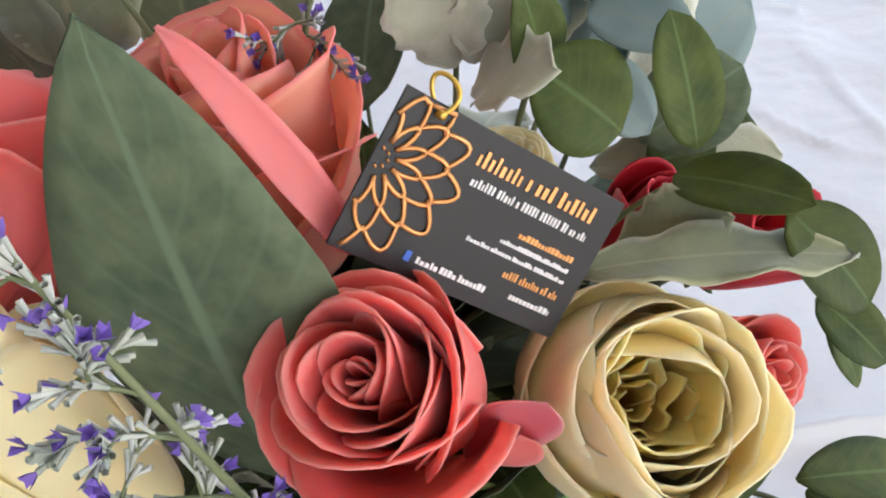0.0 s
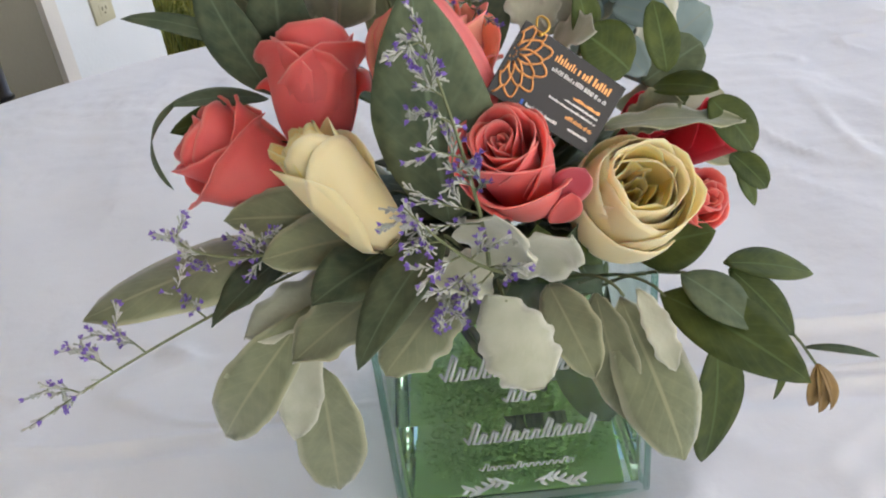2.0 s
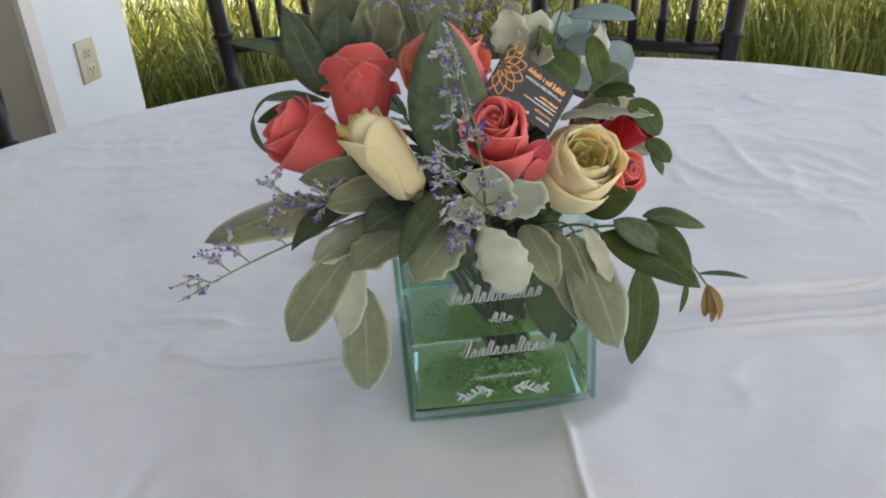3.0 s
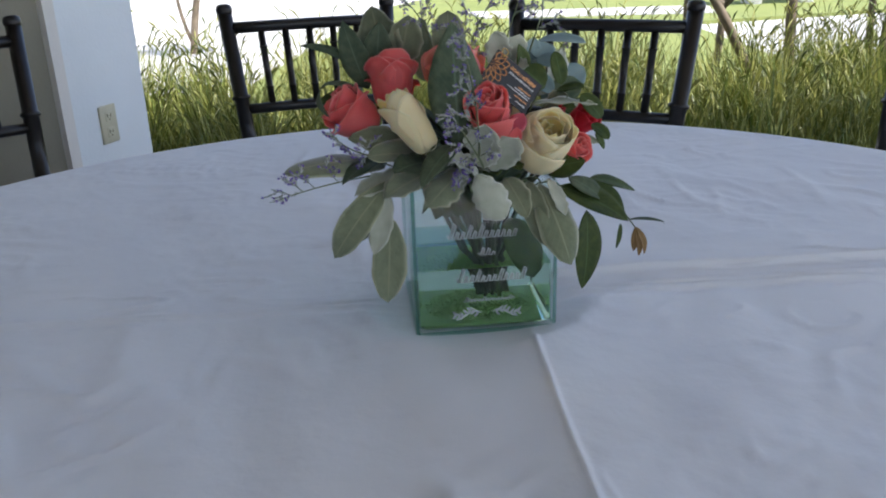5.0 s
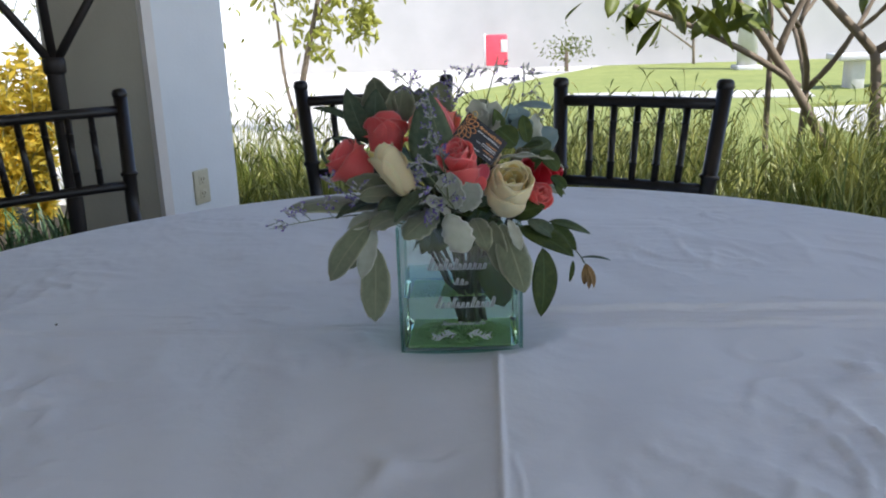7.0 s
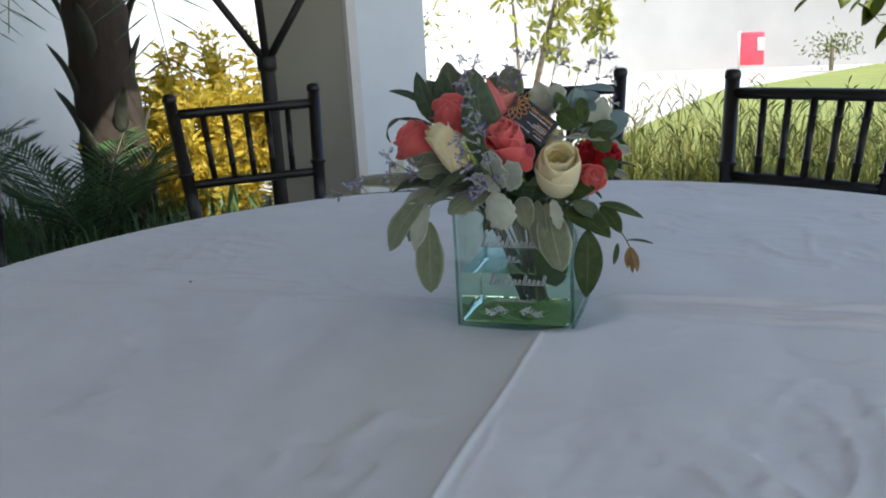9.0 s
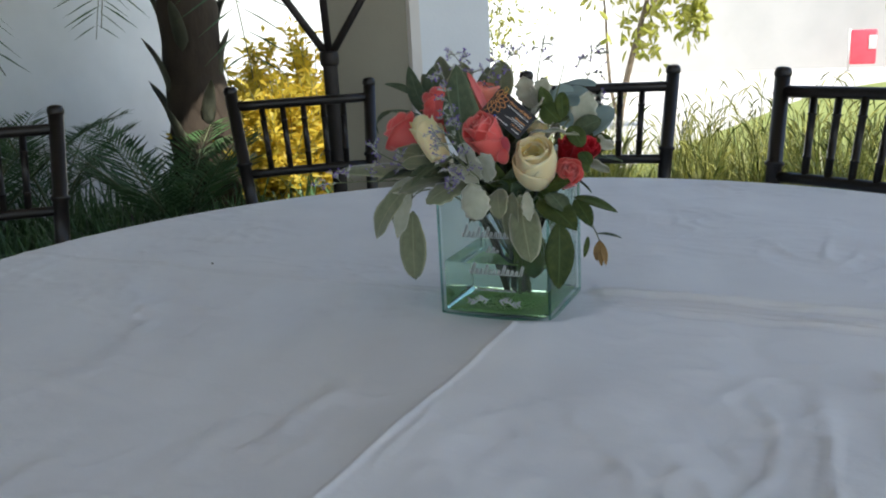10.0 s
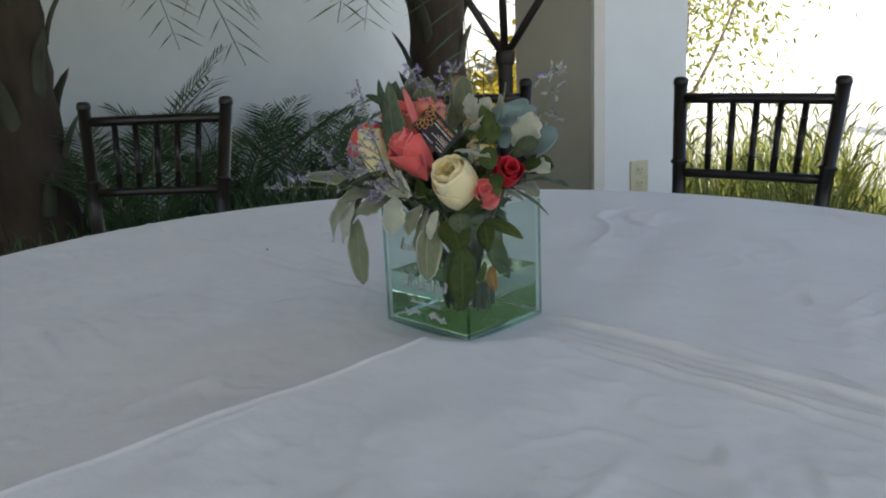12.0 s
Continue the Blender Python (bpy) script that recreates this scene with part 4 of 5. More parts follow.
sprig("eucalyptus_sprig", "pale blue silver-dollar eucalyptus leaves on a stem", [FOOT, (0.02, 0.02, 0.92), (0.055, 0.02, 1.0), (0.070, 0.012, 1.052)],
      [("b", (0.068, 0.014, 1.028), (0.112, -0.002, 1.026), 0.026, (0.0, -0.2, 0.95), RD), ("b", (0.066, 0.015, 1.010), (0.090, 0.0, 1.004), 0.022, (0.0, -0.5, 0.85), RD),
       ("b", (0.062, 0.018, 0.995), (0.080, 0.0, 0.978), 0.020, (0.2, -0.8, 0.5), RD), ("b", (0.062, 0.02, 1.0), (0.035, 0.02, 1.02), 0.022, (-0.1, -0.6, 0.8), RD),
       ("b", (0.066, 0.02, 1.01), (0.085, 0.05, 1.02), 0.024, (0.5, 0.3, 0.8), RD), ("b", (0.06, 0.03, 0.98), (0.09, 0.06, 0.985), 0.026, (0.7, 0.2, 0.6), RD)])
sprig("dusty_miller", "felted pale leaves behind the card", [FOOT, (0.02, 0.02, 0.92), (0.03, 0.02, 0.99), (0.032, 0.015, 1.02)],
      [("w", (0.030, 0.012, 1.0), (0.022, 0.0, 1.040), 0.026, (-0.1, -0.8, 0.5), WL), ("w", (0.034, 0.012, 1.0), (0.048, 0.006, 1.036), 0.024, (0.3, -0.8, 0.5), WL),
       ("w", (0.034, 0.008, 0.995), (0.052, -0.018, 1.010), 0.022, (0.2, -0.7, 0.6), WL), ("w", (0.03, 0.02, 1.0), (0.03, 0.045, 1.035), 0.026, (0.1, 0.7, 0.6), WL), ("w", (0.04, 0.02, 0.99), (0.075, 0.04, 1.01), 0.026, (0.5, 0.2, 0.8), WL)])
sprig("dusty_miller", "pale felted leaves spilling over the rim", [FOOT, (-0.01, -0.02, 0.89), (-0.02, -0.07, 0.925)],
      [("l", (-0.018, -0.082, 0.926), (-0.054, -0.124, 0.906), 0.030, (0.25, -0.55, 0.8), dict(blunt=1.2, shape=0.55, bend=0.10, curl=-0.2, ruffle=0.05, lobes=0.10, n=20)),
       ("l", (-0.040, -0.075, 0.925), (-0.092, -0.122, 0.915), 0.028, (0.1, -0.45, 0.9), WL), ("w", (-0.05, -0.07, 0.922), (-0.118, -0.098, 0.912), 0.026, (0.0, -0.45, 0.9), WL)])
sprig("dusty_miller", "broad pale leaves on the bouquet's far flank", [FOOT, (0.03, 0.02, 0.9), (0.06, 0.03, 0.95), (0.075, 0.035, 0.98)],
      [("w", (0.07, 0.03, 0.97), (0.095, 0.03, 1.018), 0.034, (0.7, -0.5, 0.4), WL), ("b", (0.075, 0.035, 0.965), (0.122, 0.045, 0.995), 0.034, (0.6, -0.5, 0.6), RD),
       ("w", (0.07, 0.03, 0.95), (0.128, 0.02, 0.952), 0.026, (0.5, -0.5, 0.7), WL), ("b", (0.05, 0.03, 0.98), (0.066, 0.03, 1.030), 0.034, (0.6, -0.6, 0.4), RD), ("l", (0.075, 0.02, 0.93), (0.128, 0.0, 0.925), 0.022, (0.5, -0.4, 0.7), LB)])
sprig("lambs_ear_sprig", "woolly leaves filling the far side of the bouquet", [FOOT, (0.0, 0.03, 0.9), (0.0, 0.06, 0.95), (0.0, 0.07, 0.97)],
      [("l", (0.03, 0.05, 0.94), (0.05, 0.11, 0.93), 0.035, (0.2, 0.4, 0.9), LB), ("l", (-0.03, 0.05, 0.94), (-0.06, 0.11, 0.93), 0.035, (-0.2, 0.4, 0.9), LB), ("e", (0.06, 0.03, 0.93), (0.13, 0.05, 0.93), 0.03, (0.3, 0.2, 0.9), LB),
       ("e", (0.0, 0.05, 0.97), (0.01, 0.10, 1.0), 0.035, (0.0, 0.6, 0.8), RD), ("g", (-0.05, 0.03, 0.96), (-0.10, 0.06, 0.985), 0.03, (-0.4, 0.3, 0.8), R1_), ("g", (0.05, 0.04, 0.92), (0.085, 0.07, 0.885), 0.024, (0.6, 0.5, 0.5), R1_)])
sprig("lambs_ear_sprig", "grey-green leaves under the coral roses", [FOOT, (-0.02, -0.01, 0.89), (-0.05, -0.04, 0.925)],
      [("l", (-0.050, -0.050, 0.930), (-0.105, -0.085, 0.944), 0.032, (-0.15, -0.65, 0.75), LB), ("e", (-0.045, -0.062, 0.928), (-0.082, -0.108, 0.934), 0.030, (-0.1, -0.6, 0.8), LB),
       ("l", (-0.060, -0.045, 0.938), (-0.122, -0.070, 0.958), 0.030, (-0.2, -0.75, 0.6), LB), ("e", (-0.030, -0.070, 0.930), (-0.052, -0.112, 0.936), 0.026, (0.0, -0.6, 0.8), LB)])
# dense dark leaves in the bouquet's middle, and leaves inside the vase neck
rnd = random.Random(77)
fill = thing("inner_foliage", (0, 0, 0.92), "dense dark inner leaves of the bouquet", "foliage", "foliage of the bouquet")
for k in range(84):
    a, e_ = rnd.uniform(0, 2 * math.pi), rnd.uniform(0.0, 1.25)
    d = Vector((math.cos(a) * math.cos(e_), math.sin(a) * math.cos(e_), math.sin(e_)))
    b_ = Vector((0, -0.015, 0.915)) + d * 0.022
    part("leaf", leaf_geo(b_, b_ + Vector((d.x * 0.050, d.y * 0.045, d.z * 0.058)), rnd.uniform(0.016, 0.026), (d.z * -d.x, d.z * -d.y, 1), bend=rnd.uniform(0, 0.12), seed=k, n=7, m=5), EUC if k % 3 else GREEN, fill)
for k in range(22):
    a = 2 * math.pi * k / 22 + rnd.uniform(-0.1, 0.1)
    d = Vector((math.cos(a), math.sin(a), 0))
    b_ = Vector((0, -0.005, 0.918)) + d * 0.040
    part("leaf", leaf_geo(b_, b_ + d * rnd.uniform(0.034, 0.052) + Vector((0, 0, rnd.uniform(-0.018, 0.016))), rnd.uniform(0.022, 0.032), (d.x * 0.4, d.y * 0.4, 1), bend=0.12, curl=0.15, ruffle=0.03, seed=k, n=8, m=5), (EUC, LAMB, GREEN, LAMB)[k % 4], fill)
for k in range(18):
    a = 2 * math.pi * k / 18 + rnd.uniform(-0.1, 0.1)
    d = Vector((math.cos(a), math.sin(a), 0))
    b_ = Vector((0, -0.008, 0.900)) + d * 0.030
    part("leaf", leaf_geo(b_, b_ + d * rnd.uniform(0.038, 0.052) + Vector((0, 0, rnd.uniform(0.012, 0.05))), rnd.uniform(0.026, 0.036), (d.x, d.y, 0.35), bend=0.10, curl=0.12, ruffle=0.03, seed=k + 50, n=8, m=5), (LAMB, EUC, GREEN, EUC)[k % 4], fill)
for k in range(26):
    a = 2 * math.pi * k / 26 + rnd.uniform(-0.15, 0.15)
    d = Vector((math.cos(a), math.sin(a), 0))
    b_ = Vector((0.004, 0, 0.908)) + d * 0.016
    part("leaf", leaf_geo(b_, b_ + d * rnd.uniform(0.036, 0.046) + Vector((0, 0, rnd.uniform(-0.060, -0.018))), rnd.uniform(0.030, 0.044), (d.x, d.y, 0.5), bend=0.08, seed=k, n=7, m=5), EUC if k % 2 else GREEN, fill)
stems = thing("stem_bundle", (0.012, 0, 0.775), "tied bundle of cut stems standing in the water", "stems")
for k in range(11):
    a = 2 * math.pi * k / 11
    f_ = Vector((0.014 + 0.016 * math.cos(a), -0.002 + 0.016 * math.sin(a), 0.775 + 0.004 * (k % 3)))
    part("stem", Geo().tube(bezier([f_, (0.010 + 0.006 * math.cos(a), 0.006 * math.sin(a), 0.84), (0.006 + 0.03 * math.cos(a + 0.5), 0.03 * math.sin(a + 0.5), 0.915)], 9), 0.0024, 7), DARKSTEM if k % 3 else STEM, stems)
part("binding", Geo().tube([(0.0102, 0, 0.836), (0.010, 0, 0.842)], [0.0125, 0.0125], 14), DARKSTEM, stems, "dark binding thread")


# ---------- sea lavender ----------
def statice(label, stem, branches, seed, density=1.0, size=1.0, purple=0.3):
    """A wiry stem with branchlets of small pale calyces, some with purple florets."""
    rnd = random.Random(seed)
    t = thing("sea_lavender_sprig", stem[0], label, "flower sprig", "flowers of the bouquet")
    main = bezier(stem, 24)
    sg, cg, pg = Geo(), Geo(), Geo()
    sg.tube(main, [lerp(0.0010, 0.0004, i / 23) for i in range(24)], 5)

    def floret(p, d):
        d = (d + Vector([rnd.uniform(-0.55, 0.55) for _ in range(3)])).normalized()
        ln = rnd.uniform(0.0028, 0.0044) * size
        cg.tube([p, p + d * ln * 0.6, p + d * ln], [0.0002, 0.00034 * size, 0.00046 * size], 5, cap=False)
        if rnd.random() < purple:
            o = d.orthogonal().normalized()
            for q in range(4):
                w = (Matrix.Rotation(q * 1.57 + rnd.random(), 3, d) @ o)
                e_ = p + d * ln * 0.9
                pg.add([e_, e_ + d * 0.0012 * size + w * 0.0009 * size, e_ + d * 0.0022 * size + w * 0.0013 * size, e_ + d * 0.0016 * size + w.cross(d) * 0.0009 * size], [(0, 1, 2, 3)])

    def cluster(line, n):
        for k in range(n):
            u = 0.25 + 0.75 * (k + rnd.random()) / n
            i = min(int(u * (len(line) - 1)), len(line) - 2)
            p = line[i].lerp(line[i + 1], u * (len(line) - 1) - i)
            d = (line[i + 1] - line[i]).normalized()
            floret(p, d)

    cluster(main[-7:], int(22 * density))
    for u, off in branches:
        p = main[min(int(u * 23), 23)]
        q = p + Vector(off)
        line = bezier([p, p.lerp(q, 0.5) + Vector((0, 0, 0.002)), q], 8)
        sg.tube(line, 0.0004, 4)
        for w in range(3):
            i = 2 + w * 2
            e_ = line[i] + Vector([rnd.uniform(-0.008, 0.008) for _ in range(3)]) * size + (line[-1] - line[0]) * 0.25
            br = bezier([line[i], (line[i] + e_) / 2, e_], 5)
            sg.tube(br, 0.0003, 4)
            cluster(br, int(12 * density))
        cluster(line, int(14 * density))
    part("stem", sg, STEM, t)
    tagged(part("calyx_cloud", cg, CALYX, t, "pale papery calyces"), kind="stuff")
    tagged(part("floret_cloud", pg, PURPLE, t, "purple florets"), kind="stuff")
    return t


statice("tall sea lavender sprig with purple florets before the leaf", [(-0.006, -0.105, 0.945), (-0.006, -0.126, 0.985), (-0.016, -0.128, 1.03), (-0.024, -0.132, 1.062)],
        [(0.9, (-0.006, -0.002, 0.004)), (0.72, (-0.007, -0.004, 0.006)), (0.62, (-0.012, -0.003, 0.006)), (0.5, (-0.016, -0.006, 0.008)), (0.42, (-0.008, -0.006, 0.010)), (0.3, (-0.022, -0.008, 0.012)), (0.22, (-0.026, -0.008, 0.004)), (0.35, (0.004, -0.008, 0.008))], 31, 1.15, 1.05, 0.24)
statice("sea lavender sprig with purple florets over the rim", [(0.0, -0.09, 0.93), (-0.008, -0.115, 0.95), (-0.018, -0.130, 0.965), (-0.034, -0.140, 0.995)],
        [(0.9, (-0.008, -0.002, 0.006)), (0.75, (-0.012, -0.004, 0.0)), (0.6, (-0.014, -0.006, -0.006)), (0.5, (0.008, -0.008, 0.010)), (0.35, (-0.014, -0.010, -0.004)), (0.3, (0.012, -0.010, 0.006)), (0.2, (-0.016, -0.010, -0.014))], 33, 1.0, 1.0, 0.24)
statice("small sea lavender sprig at the vase mouth", [(-0.01, -0.08, 0.925), (-0.016, -0.10, 0.938), (-0.026, -0.118, 0.935)], [(0.9, (-0.006, -0.004, -0.006)), (0.7, (0.006, -0.008, 0.002)), (0.5, (-0.010, -0.006, -0.010))], 35, 1.1, 1.0, 0.35)
statice("long thin sea lavender sprig trailing outward", [(-0.07, -0.03, 0.915), (-0.11, -0.07, 0.922), (-0.15, -0.12, 0.93), (-0.182, -0.166, 0.931)],
        [(0.9, (-0.012, 0.0, 0.004)), (0.8, (-0.012, 0.004, 0.008)), (0.7, (-0.014, 0.006, 0.010)), (0.55, (-0.014, 0.004, 0.012)), (0.4, (-0.014, 0.002, 0.014)), (0.3, (-0.016, 0.002, 0.018))], 37, 0.9, 1.1, 0.3)
statice("sea lavender sprig lying before the coral rose", [(-0.08, -0.05, 0.935), (-0.10, -0.08, 0.94), (-0.122, -0.10, 0.952), (-0.135, -0.105, 0.972)],
        [(0.9, (-0.006, 0.0, 0.006)), (0.7, (-0.010, -0.004, 0.004)), (0.5, (0.010, -0.004, 0.012)), (0.35, (-0.012, -0.006, 0.002))], 39, 1.0, 1.0, 0.25)
statice("sea lavender spray rising behind the roses", [(-0.01, -0.01, 0.99), (-0.008, -0.02, 1.03), (0.004, -0.02, 1.05), (0.02, -0.02, 1.075)],
        [(0.95, (-0.008, 0.0, 0.006)), (0.85, (0.010, 0.0, 0.004)), (0.7, (-0.014, -0.004, 0.008)), (0.6, (0.010, -0.008, 0.006)), (0.5, (-0.016, -0.008, 0.008)), (0.35, (0.006, -0.012, 0.0)), (0.4, (-0.008, -0.014, 0.0))], 41, 0.9, 1.0, 0.4)
statice("sea lavender spray over the coral rose", [(-0.04, 0.0, 1.0), (-0.035, -0.02, 1.04), (-0.05, -0.02, 1.06), (-0.062, -0.02, 1.072)],
        [(0.9, (-0.008, 0.0, 0.002)), (0.75, (0.012, -0.002, 0.006)), (0.6, (-0.010, -0.004, 0.006)), (0.45, (0.012, -0.006, 0.006))], 43, 0.9, 1.0, 0.35)
statice("airy sea lavender spray at the far side", [(0.05, 0.03, 0.96), (0.075, 0.06, 1.0), (0.085, 0.075, 1.03), (0.083, 0.08, 1.07)],
        [(0.95, (0.010, 0.0, 0.0)), (0.85, (-0.012, 0.0, 0.006)), (0.7, (0.016, 0.0, 0.002)), (0.5, (0.022, 0.0, -0.004)), (0.4, (0.026, -0.004, -0.010)), (0.3, (0.022, -0.004, -0.02))], 45, 1.1, 1.35, 0.1)
statice("airy sea lavender spray above the bouquet", [(0.03, 0.02, 1.0), (0.035, 0.01, 1.04), (0.045, 0.0, 1.06), (0.05, 0.0, 1.085)],
        [(0.9, (0.010, 0.0, 0.0)), (0.8, (-0.010, 0.0, 0.004)), (0.6, (0.012, 0.0, 0.006))], 47, 0.7, 1.0, 0.2)

# ---------- card ----------
K0, KX, KY = Vector((-0.001, -0.0733, 1.0084)), Vector((0.0415, 0.0050, -0.0360)), Vector((0.0180, 0.0123, 0.0225))
KX_, KY_ = KX.normalized(), (KY - KX * KY.dot(KX) / KX.length_squared).normalized()
KN = KX_.cross(KY_)
if KN.y > 0:
    KN = -KN
KW, KH = 0.055, 0.0325
KM = Matrix((KX_, KY_, KN)).transposed().to_4x4()
KM.translation = K0
card = thing("gift_card", K0, "charcoal business card with copper flower ornament and pale bars", "card")
part("card_body", Geo().box((0, 0, -0.0004), (KW, KH, 0.0004), KM, 0.00015), CARDM, card, smooth=False)


def on_card(x, y, h=0.0007):
    return KM @ Vector((x, y, h))


def line_on_card(gg, pts, w):
    gg.tube([on_card(x, y) for x, y in pts], w, 5)


g = Geo()
mc = (0.0012, 0.0185)
for ring, (n_, r0, r1, wd) in enumerate(((12, 0.0035, 0.0092, 0.30), (12, 0.0085, 0.0140, 0.30), (12, 0.0132, 0.0180, 0.26))):
    for k in range(n_):
        a = 2 * math.pi * (k + 0.5 * (ring % 2)) / n_
        pts = []
        for q in range(9):
            t = q / 8
            rr = r0 + (r1 - r0) * math.sin(math.pi * t)
            aa = a + wd * (t - 0.5) * 2 * (1 - 0.2 * math.sin(math.pi * t))
            pts.append((mc[0] + rr * math.cos(aa), mc[1] + rr * math.sin(aa)))
        pts = [p for p in pts if 0.0005 < p[0] < KW and 0.0006 < p[1] < KH - 0.0006]
        if len(pts) > 2:
            g = Geo()
            line_on_card(g, pts, 0.00052)
            part("ornament_petal", g, COPPER, card, "copper foil petal outline")
for k in range(8):
    a = 2 * math.pi * k / 8
    x, y = mc[0] + 0.0018 * math.cos(a), mc[1] + 0.0018 * math.sin(a)
    if x > 0.0006:
        g = Geo()
        line_on_card(g, [(x, y), (x + 0.0003, y + 0.0003)], 0.00045)
        part("ornament_dot", g, COPPER, card, "copper foil dot")


def bars(name, material, y, x0, x1, h, label, seed):
    """A line of short upright strokes, grouped as words are."""
    rnd = random.Random(seed)
    x = x0
    while x < x1:
        w = min((rnd.uniform(0.16, 0.30) if h > 0.0016 else rnd.uniform(0.4, 0.7)) * h, x1 - x)
        top = y + h / 2 * rnd.choice((0.3, 0.4, 0.9, 1.0))
        part(name, Geo().box((x, y - h / 2, 0.0003), (x + w, top, 0.0007), KM), material, card, label, False)
        x += w + h * (0.22 if rnd.random() < 0.88 else 0.5)


bars("heading_bar", COPPER, 0.0271, 0.0194, 0.0498, 0.0034, "copper heading reduced to plain bars", 1)
bars("subheading_bar", INK, 0.0224, 0.0203, 0.0500, 0.0019, "white line reduced to plain bars", 2)
bars("name_bar", COPPER, 0.0170, 0.0356, 0.0503, 0.0013, "copper line reduced to plain bars", 3)
bars("text_bar", INK, 0.0145, 0.0324, 0.0505, 0.0010, "small pale line of plain bars", 4)
bars("text_bar", INK, 0.0121, 0.0253, 0.0507, 0.0010, "small pale line of plain bars", 5)
bars("name_bar", COPPER, 0.0087, 0.0367, 0.0509, 0.0017, "copper line reduced to plain bars", 6)
bars("text_bar", INK, 0.0049, 0.0404, 0.0511, 0.0014, "small pale line of plain bars", 7)
bars("text_bar", INK, 0.0040, 0.0178, 0.0345, 0.0014, "small pale line of plain bars", 8)
part("blue_mark", Geo().box((0.0151, 0.0030, 0.0003), (0.0164, 0.0051, 0.0007), KM), mat("blue_ink", (0.05, 0.15, 0.6)), card, "small blue mark", False)
a_, b_ = on_card(0.008, KH - 0.002), on_card(0.006, KH + 0.007)
part("thread", Geo().tube(bezier([a_ + KN * 0.001, on_card(0.013, KH + 0.004, 0.003), b_, on_card(0.0, KH + 0.006, -0.004), a_ - KN * 0.001], 16), 0.0005, 6).tube([a_ + KN * 0.0018, a_, a_ - KN * 0.001], 0.0009, 6), GOLD, card, "gold hanging thread")

# ---------- garden ----------
rnd = random.Random(9)


def blades(g, x, y, z, n, height, spread, lean, width=0.006):
    """A tuft of arching grass blades."""
    for _ in range(n):
        a = rnd.uniform(0, 2 * math.pi)
        d = Vector((math.cos(a), math.sin(a), 0))
        o = Vector((x + rnd.gauss(0, spread), y + rnd.gauss(0, spread), z))
        h = height * rnd.uniform(0.55, 1.1)
        l = lean * rnd.uniform(0.1, 1.0) * h
        w = d.cross(Vector((0, 0, 1))) * width * rnd.uniform(0.6, 1.2)
        pts = [o, o + d * l * 0.18 + Vector((0, 0, h * 0.5)), o + d * l * 0.55 + Vector((0, 0, h * 0.85)), o + d * l + Vector((0, 0, h * rnd.uniform(0.8, 1.0)))]
        verts = []
        for k, p in enumerate(pts[:3]):
            s = (1.0, 0.85, 0.5)[k]
            verts += [p - w * s, p + w * s]
        verts.append(pts[3])
        g.add(verts, [(0, 1, 3, 2), (2, 3, 5, 4), (4, 5, 6)])


g = Geo()
for k in range(400):
    x, y = rnd.uniform(-2.0, 5.5), rnd.uniform(2.5, 4.1)
    if x < -0.6 and y > 3.6:
        continue
    tall = rnd.uniform(0.38, 0.66) * (0.88 if y < 2.9 else 1.0)
    blades(g, x, y, 0.01, 56, tall, 0.055, 0.85, 0.0048)
    for _ in range(7):
        a, l = rnd.uniform(0, 2 * math.pi), rnd.uniform(0.1, 0.4) * tall
        top = Vector((x + l * math.cos(a), y + l * math.sin(a), tall * rnd.uniform(0.95, 1.2)))
        g.tube([(x, y, 0.01), (x + 0.3 * (top.x - x), y + 0.3 * (top.y - y), tall * 0.6), top], [0.002, 0.0018, 0.0014], 3, cap=False)
        g.tube([top, top + Vector((0.02 * math.cos(a), 0.02 * math.sin(a), 0.03)), top + Vector((0.05 * math.cos(a), 0.05 * math.sin(a), 0.05))], [0.002, 0.005, 0.001], 4, cap=False)
solid("grass_border", g, BLADE, "tall arching ornamental grass along the porch edge", "ornamental grass", "stuff", smooth=True)


def yellow_shrub(x, y, height, seed):
    """A bushy shrub: many thin shoots set with small yellow leaves."""
    r2 = random.Random(seed)
    t = thing("yellow_shrub", (x, y, 0), "bushy yellow-leaved shrub in full sun beside the pillar", "shrub", "yellow shrubs")
    sg, lg = Geo(), Geo()
    for _ in range(30):
        a, q = r2.uniform(0, 2 * math.pi), r2.uniform(0.05, 0.34)
        h = height * r2.uniform(0.55, 1.08)
        line = bezier([(x, y, 0.0), (x + q * 0.3 * math.cos(a), y + q * 0.3 * math.sin(a), h * 0.5), (x + q * math.cos(a), y + q * math.sin(a), h)], 9)
        sg.tube(line, [lerp(0.006, 0.002, i / 8) for i in range(9)], 4)
        for n_ in range(90):
            u = r2.uniform(0.02, 1.0) * 8
            i = min(int(u), 7)
            p = line[i].lerp(line[i + 1], u - i)
            d = Vector((r2.uniform(-1, 1), r2.uniform(-1, 1), r2.uniform(-0.1, 1.1))).normalized()
            w = d.cross(Vector((r2.uniform(-1, 1), r2.uniform(-1, 1), 0.3))).normalized() * r2.uniform(0.009, 0.016)
            ln = r2.uniform(0.06, 0.11)
            lg.add([p, p + d * ln * 0.5 - w, p + d * ln + Vector((0, 0, -0.012)), p + d * ln * 0.5 + w], [(0, 1, 2, 3)])
    part("twig_mass", sg, STEM, t)
    part("foliage", lg, YBLADE, t, "dense small yellow leaves", smooth=False)


